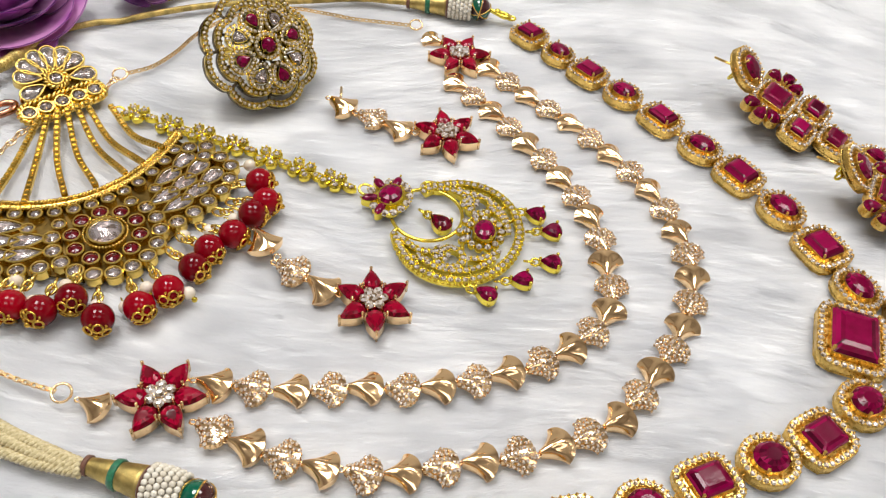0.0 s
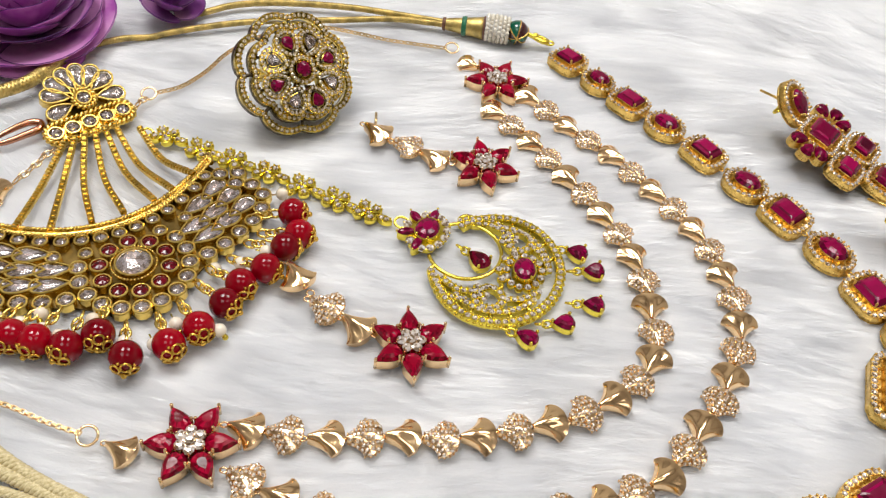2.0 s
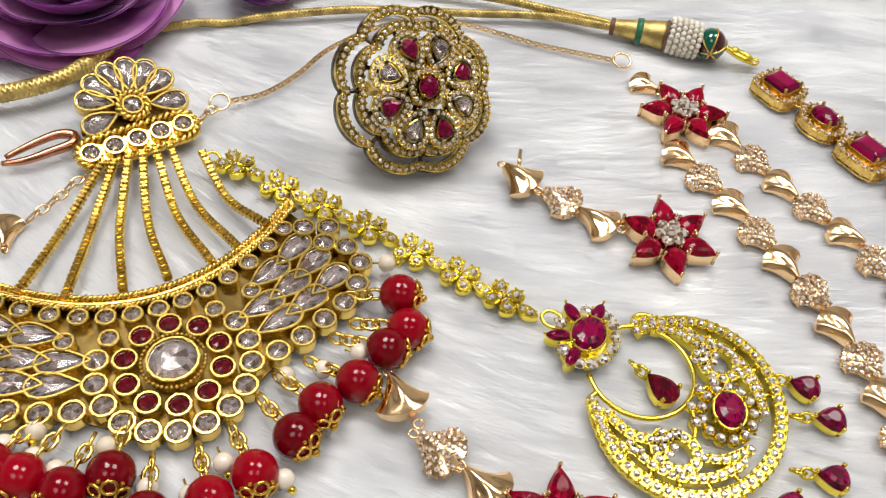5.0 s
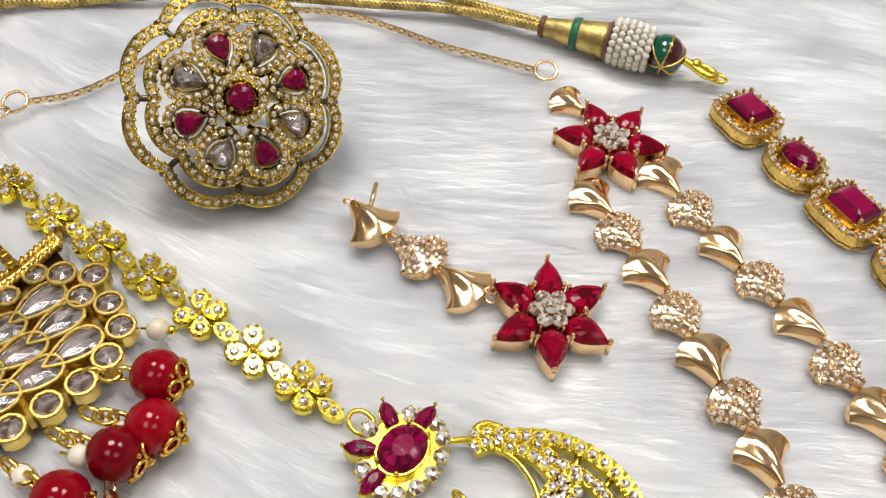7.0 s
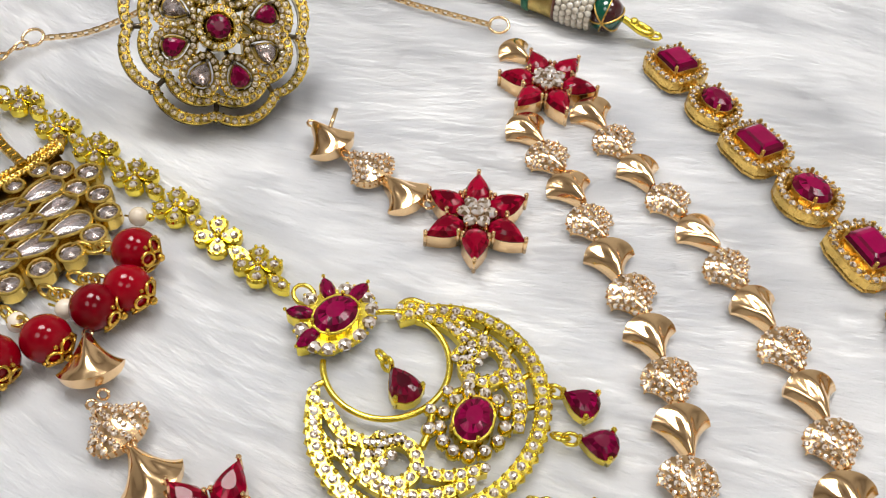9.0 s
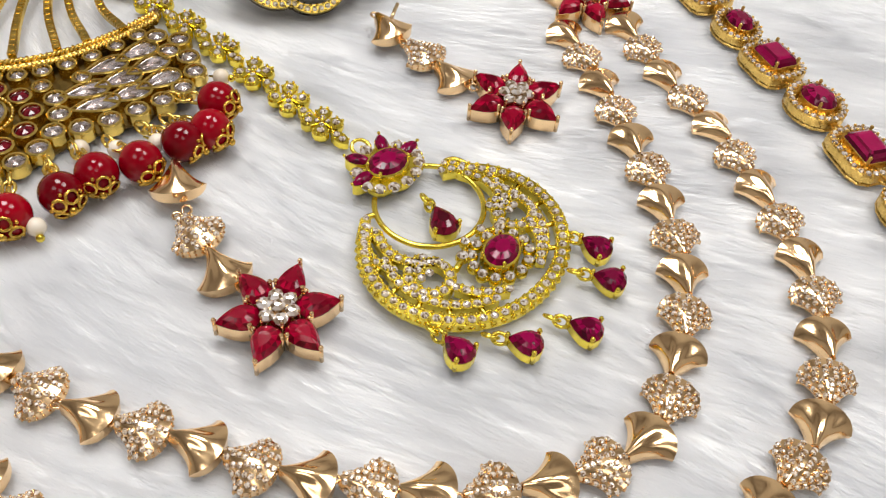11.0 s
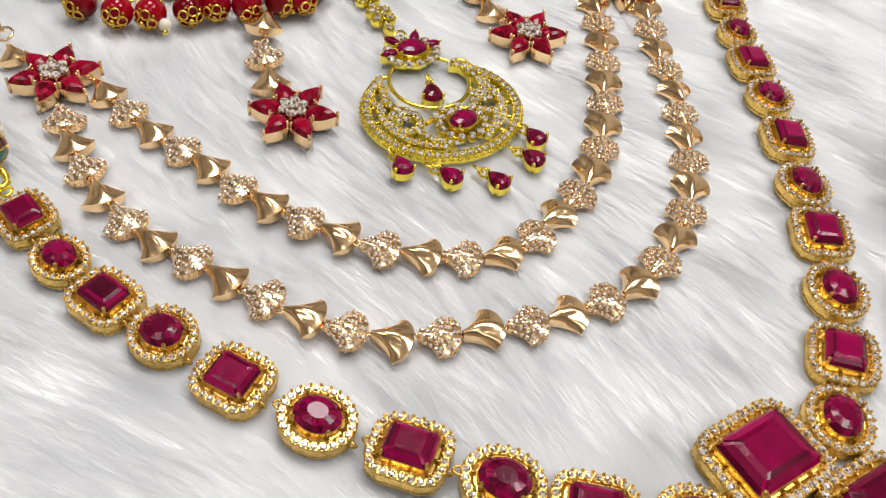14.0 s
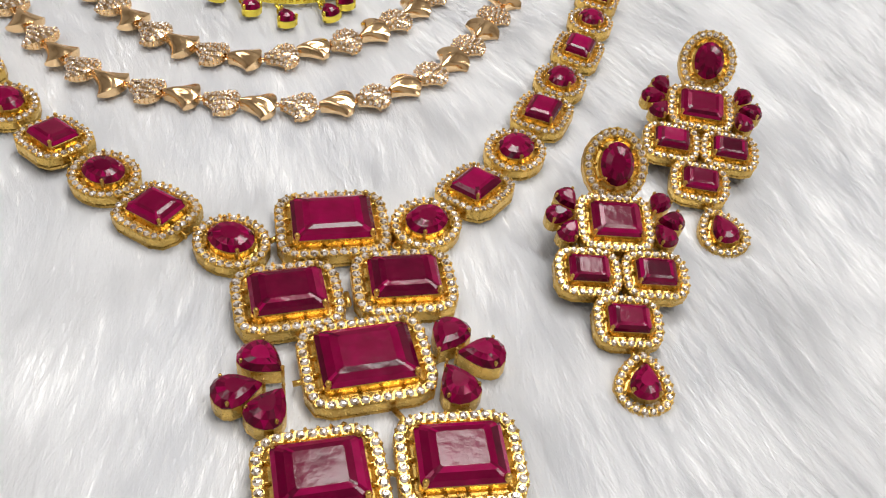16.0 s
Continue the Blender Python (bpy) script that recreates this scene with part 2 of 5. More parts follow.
def unit_gems(mat, n, count=4):
    out = []
    for k in range(count):
        b = Build()
        b.brilliant((0, 0, 0), 1.0, n=n)
        out.append(b.mesh("crystal", mat))
    return out


GEM_MESH = {}
WORLD_OF = {}


def at(x, y, z=0.0, turn=0.0, rx=0.0, ry=0.0):
    """A pose in millimetres and degrees."""
    return pose(x * MM, y * MM, z * MM, rx, ry, turn)


def thing(name, m, label, category, group=""):
    ob = new(name)
    ob.empty_display_size = 0.005
    ob.matrix_basis = m
    WORLD_OF[ob] = m
    return tagged(ob, label, category, group)


def part(name, b, mats, parent, label="", m=None, local=None, kind=""):
    """One mesh object under a thing or a part. m: its pose in the world; local: its pose in its parent."""
    if isinstance(b, Gems):
        if mats not in GEM_MESH:
            GEM_MESH[mats] = unit_gems(mats, 8)
        for i, (c, r, nrm) in enumerate(b.at):
            one = part("crystal", GEM_MESH[mats][i % 4], None, parent,
                       local=Matrix.Translation(c * MM) @ nrm.to_track_quat("Z", "Y").to_matrix().to_4x4() @ Matrix.Rotation(i * 0.7, 4, "Z") @ Matrix.Scale(r, 4))
        return one
    me = b.mesh(name, mats) if isinstance(b, Build) else b
    ob = new(name, me)
    if kind:
        ob["kind"] = kind
    if m is None:
        m = WORLD_OF[parent] @ (local if local is not None else Matrix())
    ob.parent = parent
    ob.matrix_basis = WORLD_OF[parent].inverted() @ m
    WORLD_OF[ob] = m
    if label:
        ob["label"] = label
    return ob


def loner(name, b, mats, m, label, category, group="", kind=""):
    ob = new(name, b.mesh(name, mats) if isinstance(b, Build) else b)
    ob.matrix_basis = m
    WORLD_OF[ob] = m
    return tagged(ob, label, category, group, kind)


# Outlines, anticlockwise, in millimetres
def oval(a, b, n=20):
    return [(a / 2 * math.cos(2 * math.pi * i / n), b / 2 * math.sin(2 * math.pi * i / n)) for i in range(n)]


def cut_rect(a, b, c):
    x, y = a / 2, b / 2
    return [(x, -y + c), (x, y - c), (x - c, y), (-x + c, y), (-x, y - c), (-x, -y + c), (-x + c, -y), (x - c, -y)]


def round_rect(a, b, c, k=3):
    out = []
    for sx, sy, a0 in ((1, 1, 0), (-1, 1, 90), (-1, -1, 180), (1, -1, 270)):
        for i in range(k + 1):
            q = radians(a0 + 90 * i / k)
            out.append((sx * (a / 2 - c) + c * math.cos(q), sy * (b / 2 - c) + c * math.sin(q)))
    return out


def pear(length, width, n=16):
    """A drop with its point at +x, its middle near the origin."""
    out = []
    for i in range(n):
        t = 2 * math.pi * i / n
        out.append((length / 2 * math.cos(t), width * 0.65 * math.sin(t) * math.sin(t / 2) ** 1.1))
    return out


def marquise(length, width, n=12):
    return [(length / 2 * math.cos(t), width / 2 * math.sin(t) * abs(math.sin(t)) ** 0.35) for t in (2 * math.pi * i / n for i in range(n))]


def grow(o, d):
    n, out = len(o), []
    for i in range(n):
        a, b = Vector(o[i - 1]), Vector(o[(i + 1) % n])
        t = (b - a)
        t = t.normalized() if t.length > 1e-9 else Vector((1, 0))
        out.append((o[i][0] + t.y * d, o[i][1] - t.x * d))
    return out


def lift(o, z):
    return [(x, y, z) for x, y in o]


def scaled(o, k):
    return [(x * k, y * k) for x, y in o]


def spaced(pts, step, closed=True):
    """Points at even steps along a line of points."""
    P = [Vector(p) for p in pts]
    if closed:
        P.append(P[0])
    L = [0.0]
    for a, b in zip(P, P[1:]):
        L.append(L[-1] + (b - a).length)
    n = max(2, round(L[-1] / step))
    out, k = [], 0
    for i in range(n if closed else n + 1):
        s = L[-1] * i / n
        while k < len(P) - 2 and L[k + 1] < s:
            k += 1
        f = (s - L[k]) / max(1e-9, L[k + 1] - L[k])
        out.append(P[k].lerp(P[k + 1], f))
    return out


def spline(pts, per=12):
    P = [Vector(p) for p in pts]
    P = [P[0] * 2 - P[1]] + P + [P[-1] * 2 - P[-2]]
    out = []
    for i in range(1, len(P) - 2):
        a, b, c, d = P[i - 1:i + 3]
        for k in range(per):
            t = k / per
            out.append(0.5 * ((2 * b) + (c - a) * t + (2 * a - 5 * b + 4 * c - d) * t * t + (3 * b - a - 3 * c + d) * t ** 3))
    return out + [P[-2]]


def step_cut(b, o, z, h, mi=0):
    rows = [lift(scaled(o, 0.97), z - 0.8), lift(o, z), lift(scaled(o, 0.9), z + h * 0.45), lift(scaled(o, 0.72), z + h * 0.85), lift(scaled(o, 0.55), z + h)]
    n = len(o)
    for lo, hi in zip(rows, rows[1:]):
        for i in range(n):
            j = (i + 1) % n
            b.facet((lo[i], lo[j], hi[j], hi[i]), mi)
    b.facet(rows[-1], mi)


def facet_cut(b, o, z, h, mi=0):
    """A rounded stone with triangular crown facets."""
    n = len(o)
    half = [((o[i][0] + o[(i + 1) % n][0]) / 2, (o[i][1] + o[(i + 1) % n][1]) / 2) for i in range(n)]
    lo, gird, mid, top = lift(scaled(o, 0.97), z - 0.6), lift(o, z), lift(scaled(half, 0.78), z + h * 0.7), lift(scaled(o, 0.42), z + h)
    for i in range(n):
        j = (i + 1) % n
        b.facet((lo[i], lo[j], gird[j], gird[i]), mi)
        b.facet((gird[i], gird[j], mid[i]), mi)
        b.facet((mid[i], gird[j], mid[j]), mi)
        b.facet((mid[i], mid[j], top[j]), mi)
        b.facet((mid[i], top[j], top[i]), mi)
    b.facet(top, mi)


def rose_cut(b, o, z, h, mi=0):
    """A low dome of facets that meet in a point."""
    n = len(o)
    half = [((o[i][0] + o[(i + 1) % n][0]) / 2, (o[i][1] + o[(i + 1) % n][1]) / 2) for i in range(n)]
    gird, mid, tip = lift(o, z), lift(scaled(half, 0.66), z + h * 0.7), (0, 0, z + h)
    for i in range(n):
        j = (i + 1) % n
        b.facet((gird[i], gird[j], mid[i]), mi)
        b.facet((mid[i], gird[j], mid[j]), mi)
    for i in range(0, n, 2):
        b.facet((mid[i], mid[(i + 1) % n], mid[(i + 2) % n], tip), mi)


def ring_wall(b, inner, outer, z0, z1, mi=0, bevel=0.2, smooth=False):
    """A flat-topped ring between two outlines, with a small bevel."""
    b.loft([lift(outer, z0), lift(outer, z1 - bevel), lift(grow(outer, -bevel), z1), lift(grow(inner, bevel * 0.4), z1), lift(inner, z1 - bevel),
            lift(inner, z0)], top=False, mi=mi, smooth=smooth)


def prong(b, x, y, z0, z1, r=0.42, mi=0):
    b.tube([(x, y, z0), (x, y, z1)], r * 0.8, 6, mi=mi)
    b.ball((x, y, z1), r, 6, 4, mi)


def halo_setting(stone_o, gap, width, seat, top, prongs, pitch=1.3, single=False, claw=0.42):
    """Gold setting with a crystal halo round one raised stone: returns the metal and the halo stones."""
    g, h = Build(), (Gems() if single else Build())
    inner = grow(stone_o, gap)
    outer = grow(stone_o, gap + width)
    ring_wall(g, inner, outer, 0.9, seat)
    ring_wall(g, grow(inner, 0.3), grow(outer, -0.05), 0.0, 0.5, bevel=0.15)
    for p in spaced(outer, 2.4):
        k = 1 - 0.45 / max(0.1, p.length)
        g.tube([(p.x * k, p.y * k, 0.2), (p.x * k, p.y * k, 1.4)], 0.32, 5)
    ring_wall(g, grow(stone_o, -0.5), grow(stone_o, 0.08), seat - 1.0, top - 0.25, bevel=0.1)
    g.loft([lift(grow(stone_o, gap + 0.05), seat - 0.5), lift(grow(stone_o, gap * 0.5), seat - 0.8), lift(grow(stone_o, 0.05), seat - 0.7)], top=False)
    mid = grow(stone_o, gap + width * 0.5)
    pts = spaced(mid, pitch)
    for i, p in enumerate(pts):
        h.brilliant((p.x, p.y, seat + 0.12), min(pitch * 0.44, width * 0.4))
        q = (p + pts[(i + 1) % len(pts)]) / 2
        for d in (-0.42, 0.42):
            k = 1 + d * width / max(0.1, q.length)
            g.dot((q.x * k, q.y * k, seat + 0.16), 0.36)
    for p in spaced(grow(stone_o, gap * 0.5), max(3.0, 3.4)):
        q = p * (1 + (gap * 0.9) / p.length)
        g.tube([(p.x * 0.94, p.y * 0.94, seat - 0.35), (q.x, q.y, seat - 0.2)], 0.26, 5)
    for x, y in prongs:
        prong(g, x, y, seat - 0.8, top + 0.85, claw)
    return g, h


# ---- the room, closed plainly around the rug ----
def slab(name, x0, x1, y0, y1, z0, z1, mat, label):
    b = Build()
    b.loft([[(x0, y0, z0), (x1, y0, z0), (x1, y1, z0), (x0, y1, z0)], [(x0, y0, z1), (x1, y0, z1), (x1, y1, z1), (x0, y1, z1)]], bottom=True)
    return loner(name, b, mat, Matrix(), label, "wall" if "wall" in name else name, kind="structure")


WALL = paint("grey_white_wall_paint", (0.74, 0.72, 0.69))
CEIL = paint("white_ceiling_paint", (0.8, 0.8, 0.8))
FLOOR = paint("brown_counter_top", (0.2, 0.14, 0.1))
slab("floor", -2000, 2000, -1900, 2100, -60, -12, FLOOR, "plain dark brown floor under the white rug")
slab("ceiling", -2000, 2000, -1900, 2100, 1700, 1760, CEIL, "plain white painted ceiling")
slab("wall_north", -2000, 2000, 2100, 2180, -60, 1760, WALL, "plain grey-white painted wall")
slab("wall_south", -2000, 2000, -1980, -1900, -60, 1760, WALL, "plain grey-white painted wall")
slab("wall_east", 2000, 2080, -1900, 2100, -60, 1760, WALL, "plain grey-white painted wall")
slab("wall_west", -2080, -2000, -1900, 2100, -60, 1760, WALL, "plain grey-white painted wall")


# ---- the fur rug ----
def rug_height(x, y):
    return 0.5 * np.sin(x * 0.021 + 1.3) * np.cos(y * 0.027) + 0.35 * np.sin(x * 0.06 + y * 0.083)


def fur_rug():
    n = 70
    xs, ys = np.linspace(-450, 550, n), np.linspace(-350, 650, n)
    b = Build()
    rows = [[(x, y, float(rug_height(x, y)) - 0.9) for x in xs] for y in ys]
    for r in rows:
        b.v.extend(r)
    for j in range(n - 1):
        for i in range(n - 1):
            a = j * n + i
            b.face((a, a + 1, a + n + 1, a + n), 0, True)
    edge = [k for k in range(n)] + [k * n + n - 1 for k in range(1, n)] + [n * n - 1 - k for k in range(1, n)] + [(n - 1 - k) * n for k in range(1, n - 1)]
    lo = len(b.v)
    b.v.extend((b.v[k][0], b.v[k][1], -12.0) for k in edge)
    for i in range(len(edge)):
        j = (i + 1) % len(edge)
        b.face((edge[i], lo + i, lo + j, edge[j]), 0, True)
    return loner("fur_rug", b, BACKING, Matrix(), "white long-pile faux fur rug lying flat under the jewellery", "rug", kind="structure")


def fur_pile(count, x0, x1, y0, y1, lmin, lmax, width, rise, name, label):
    """Combed pile: tapered bent ribbons, in clumps that share a direction."""
    r = np.random.default_rng(int(x0 * 7 + count) % 9973)
    clumps = max(50, count // 14)
    cx, cy = r.uniform(x0, x1, clumps), r.uniform(y0, y1, clumps)
    swirl = 0.24 * np.sin(cx * 0.025 + 0.8) + 0.2 * np.sin(cy * 0.033 + cx * 0.011) + 0.09 * r.standard_normal(clumps) - 0.1
    which = r.integers(0, clumps, count)
    x = cx[which] + r.normal(0, 4.0, count)
    y = cy[which] + r.normal(0, 3.0, count)
    a = swirl[which] + r.normal(0, 0.10, count)
    L = r.uniform(lmin, lmax, count)
    w = width * r.uniform(0.6, 1.3, count)
    up = rise * r.uniform(0.35, 1.0, count)
    bend = r.normal(0, 0.13, count)
    segs = 3
    V = np.zeros((count, 2 * segs + 1, 3))
    z0 = rug_height(x, y) - 1.0
    for k in range(segs + 1):
        f = k / segs
        ang = a + bend * f
        px, py = x + np.cos(ang) * L * f, y + np.sin(ang) * L * f
        pz = z0 + up * np.sin(math.pi * min(0.78, 0.06 + f * 0.75)) + 0.25
        hw = w * (1 - 0.75 * f) / 2
        if k < segs:
            V[:, 2 * k] = np.stack([px - np.sin(ang) * hw, py + np.cos(ang) * hw, pz], 1)
            V[:, 2 * k + 1] = np.stack([px + np.sin(ang) * hw, py - np.cos(ang) * hw, pz + 0.05], 1)
        else:
            V[:, 2 * k] = np.stack([px, py, pz], 1)
    per = 2 * segs + 1
    tri = []
    for k in range(segs - 1):
        q = 2 * k
        tri += [(q, q + 1, q + 3), (q, q + 3, q + 2)]
    tri.append((2 * segs - 2, 2 * segs - 1, 2 * segs))
    F = (np.array(tri)[None] + (np.arange(count) * per)[:, None, None]).reshape(-1, 3)
    me = bpy.data.meshes.new(name)
    me.vertices.add(count * per)
    me.vertices.foreach_set("co", (V * MM).ravel())
    me.loops.add(F.size)
    me.loops.foreach_set("vertex_index", F.ravel().astype(np.int32))
    me.polygons.add(len(F))
    me.polygons.foreach_set("loop_start", np.arange(0, F.size, 3, dtype=np.int32))
    me.polygons.foreach_set("use_smooth", np.ones(len(F), dtype=bool))
    me.materials.append(FUR)
    me.update(calc_edges=True)
    ob = new(name, me)
    return tagged(ob, label, "fur", kind="stuff")


fur_rug()
fur_pile(330000, -150, 270, 10, 330, 6, 14, 0.12, 0.62, "fur_pile", "soft white combed fur with long strands lying flat")
fur_pile(60000, -440, 540, -340, 640, 12, 22, 0.35, 0.5, "fur_pile_border", "soft white combed fur round the jewellery")


# ---- chains and cords ----
def loop_points(c, u, v, a, bb, n=8):
    return [Vector(c) + Vector(u) * a * math.cos(2 * math.pi * i / n) + Vector(v) * bb * math.sin(2 * math.pi * i / n) for i in range(n)]


def box_chain(b, pts, size, wire, mi=0):
    """Small square links, turned by turns, along a line."""
    P = spaced(pts, size * 0.98, closed=False)
    for i, p in enumerate(P):
        d = (P[min(i + 1, len(P) - 1)] - P[max(i - 1, 0)]).normalized()
        s = d.cross(Vector((0, 0, 1))).normalized()
        u = s.cross(d)
        side = (s, u)[i % 2]
        h = size * 0.5
        other = (s, u)[1 - i % 2]
        c = [p + d * h * 1.05 + side * h, p - d * h * 1.05 + side * h, p - d * h * 1.05 - side * h, p + d * h * 1.05 - side * h]
        k = other * wire * 1.25
        w = wire * 0.9
        base = len(b.v)
        mid = p
        for q in c:
            inn = mid + (q - mid) * (1 - w / h)
            b.v.extend(tuple(e) for e in (q + k, q - k, inn - k, inn + k))
        for e in range(4):
            f = (e + 1) % 4
            for g in range(4):
                hh = (g + 1) % 4
                b.face((base + e * 4 + g, base + e * 4 + hh, base + f * 4 + hh, base + f * 4 + g), mi)


def link_chain(b, pts, pitch, wide):
    """Square box links, each a hollow-looking bevelled block, joined by narrow bars."""
    P = spaced(pts, pitch, closed=False)
    for i, p in enumerate(P):
        d = (P[min(i + 1, len(P) - 1)] - P[max(i - 1, 0)]).normalized()
        s = d.cross(Vector((0, 0, 1))).normalized()
        u = s.cross(d)

        def sq(along_d, k):
            h, c = wide / 2 * k, wide * 0.16
            return [p + d * along_d + s * a + u * e for a, e in ((h, -h + c), (h, h - c), (h - c, h), (-h + c, h), (-h, h - c), (-h, -h + c), (-h + c, -h), (h - c, -h))]
        L = pitch * 0.41
        b.loft([sq(-L, 0.7), sq(-L * 0.8, 1.0), sq(-L * 0.3, 1.0), sq(0, 0.42), sq(L * 0.3, 1.0), sq(L * 0.8, 1.0), sq(L, 0.7)], bottom=True)
        if i + 1 < len(P):
            b.tube([p + d * L * 0.9, p + d * (pitch - L * 0.9)], wide * 0.22, 5)


def plait(b, pts, r, strands=4, pitch=5.0, wire=0.55, mi=0, both=False):
    """A twisted cord of round strands, wound one way or braided both ways, bound together at its start."""
    P = spaced(pts, 0.5, closed=False)
    starts = []
    for s in range(strands * 2 if both else strands):
        line = []
        starts.append(len(b.v))
        for i, p in enumerate(P):
            d = (P[min(i + 1, len(P) - 1)] - P[max(i - 1, 0)]).normalized()
            side = d.cross(Vector((0, 0, 1))).normalized()
            up = side.cross(d)
            q = 2 * math.pi * ((-1 if s >= strands else 1) * i * 0.5 / pitch + s / strands)
            line.append(p + (side * math.cos(q) + up * math.sin(q)) * r * (1 - wire * 0.5))
        b.tube(line, r * wire, 5, mi=mi)
    b.face(tuple(starts + [starts[0] + 1]), mi)


# ---- the ruby necklace ----
ruby_necklace = thing("ruby_necklace", at(122, 123), "gold necklace of ruby stones in crystal halos, on white fur", "necklace")
LINKS = [(51.0, 242.9), (59.5, 233.3), (68.3, 224.3), (78.2, 214.7), (88.1, 203.9), (98.0, 191.8), (107.2, 181.0), (116.2, 168.0), (123.8, 154.0),
         (128.8, 140.0), (122.3, 123.5), (119.3, 105.3), (106.4, 95.6), (92.8, 89.5), (78.3, 83.4), (63.3, 77.3), (48.0, 73.2), (32.7, 70.8),
         (19.3, 68.6), (6.4, 68.3), (-6.6, 70.0)]


def ruby_link(kind, k):
    """kind: oval or rect; k: size."""
    if kind == "rect":
        o = round_rect(8.9 * k, 7.5 * k, 0.9 * k, 2)
        x, y = 3.6 * k, 2.9 * k
        pr = [(x + 0.4, y + 0.4), (-x - 0.4, y + 0.4), (-x - 0.4, -y - 0.4), (x + 0.4, -y - 0.4)]
    else:
        o = oval(8.8 * k, 7.3 * k, 18)
        pr = [(3.35 * k, 2.75 * k), (-3.35 * k, 2.75 * k), (-3.35 * k, -2.75 * k), (3.35 * k, -2.75 * k)]
    g, h = halo_setting(o, 1.05 * k, 1.75 * k, 2.7, 3.9, pr, 1.55)
    s = Build()
    (step_cut if kind == "rect" else facet_cut)(s, o, 3.8, 1.25)
    hx = (8.9 * k / 2 + 2.9 * k)
    g.tube(loop_points((hx, 0, 1.3), (1, 0, 0), (0, 1, 0), 1.0, 0.75), 0.28, 5, closed=True)
    g.tube(loop_points((-hx, 1.4, 1.3), (1, 0, 0), (0, 0, 1), 0.8, 0.7), 0.26, 5, closed=True)
    return g.mesh("link", NECK_GOLD), s.mesh("ruby", RUBY), h.mesh("crystal_halo", CRYSTAL)


link_cache = {}
for i, (x, y) in enumerate(LINKS):
    if i == 10:
        continue
    far = abs(i - 10)
    k = round((1.02 - 0.028 * max(0, far - 2)) / 0.05) * 0.05
    kind = "oval" if far % 2 else "rect"
    if (kind, k) not in link_cache:
        link_cache[kind, k] = ruby_link(kind, k)
    g, s, h = link_cache[kind, k]
    (ax, ay), (bx, by) = LINKS[max(0, i - 1)], LINKS[min(len(LINKS) - 1, i + 1)]
    if i == 9:
        bx, by = 131.0, 130.0
    if i == 11:
        ax, ay = 130.0, 112.0
    turn = math.degrees(math.atan2(by - ay, bx - ax))
    lk = part("link", g, None, ruby_necklace, m=at(x, y, 0.2, turn, rnd.uniform(-5, 5), rnd.uniform(-3, 3)))
    part("ruby", s, None, lk, "oval faceted ruby-red stone" if kind == "oval" else "rectangular step-cut ruby-red stone")
    part("crystal_halo", h, None, lk, "ring of small clear crystals", kind="stuff")


def pendant_block(x, y, turn, a, bb, gap=1.1, width=1.9, tall=4.4):
    o = round_rect(a, bb, 0.9, 2)
    px, py = a / 2 - 0.7, bb / 2 - 0.4
    g, h = halo_setting(o, gap, width, 2.9, tall, [(px, py), (-px, py), (-px, -py), (px, -py)], 1.75, True, 0.58)
    s = Build()
    step_cut(s, o, tall - 0.1, 1.5)
    blk = part("pendant_block", g, NECK_GOLD, ruby_necklace, m=at(x, y, 0.2, turn))
    part("ruby", s, RUBY, blk, "large rectangular step-cut ruby-red stone")
    part("crystal_halo", h, CRYSTAL, blk, "ring of small clear crystals")


for x, y, turn, a, bb in ((122.3, 123.7, 72, 15.0, 11.4), (136.0, 109.4, 76, 12.8, 9.8), (140.8, 129.3, 71, 12.4, 9.6),
                          (153.9, 115.8, 76, 15.6, 11.6), (170.6, 100.6, 74, 13.6, 11.0), (176.5, 120.6, 69, 13.4, 10.8)):
    pendant_block(x, y, turn, a, bb)


def pear_cluster(parent, tips, common, size, z, metal_mat, name="petal_setting"):
    """Three pear-cut stones whose points meet."""
    o = pear(*size)
    g, s = Build(), Build()
    ring_wall(g, grow(o, -0.4), grow(o, 0.12), 0.3, z - 0.35, bevel=0.1)
    for q in (0.0, 2.2, -2.2):
        r = size[0] / 2 + 0.15 if q == 0 else size[0] * 0.42
        prong(g, r * math.cos(q), r * math.sin(q), 0.4, z + 0.7, 0.36)
    facet_cut(s, grow(o, 0.1), z - 0.1, 1.4)
    gm, sm = g.mesh(name, metal_mat), s.mesh("ruby", RUBY)
    for tx, ty in tips:
        turn = math.degrees(math.atan2(common[1] - ty, common[0] - tx))
        st = part(name, gm, None, parent, m=(Matrix() if parent is ruby_necklace else WORLD_OF[parent]) @ at(tx, ty, 0.2, turn))
        part("ruby", sm, None, st, "pear-cut ruby-red stone")


pear_cluster(ruby_necklace, ((147.3, 100.6), (151.4, 95.0), (156.5, 98.2)), (152.6, 103.6), (8.0, 6.5), 3.6, NECK_GOLD)
pear_cluster(ruby_necklace, ((155.3, 130.3), (160.9, 133.4), (164.6, 126.8)), (157.8, 127.0), (8.0, 6.5), 3.6, NECK_GOLD)
bars = Build()
for p, q in (((129.5, 113), (131, 113)), ((132, 127), (134, 128)), ((138.2, 119.3), (141, 118.6)), ((144, 111), (147, 111.5)), ((148, 124.5), (150.5, 122.5)),
             ((162.8, 108), (166, 104)), ((163.5, 116), (168.5, 117)), ((172.5, 109), (174.5, 112)), ((152.6, 103.6), (153, 106.5)), ((157.8, 127), (156.5, 124.5)),
             ((127.2, 133.5), (126.0, 131.0)), ((121.0, 112.0), (120.6, 113.5))):
    bars.tube([(*p, 1.6), (*q, 1.6)], 0.55, 6)
part("joining_bar", bars, NECK_GOLD, ruby_necklace, m=Matrix())


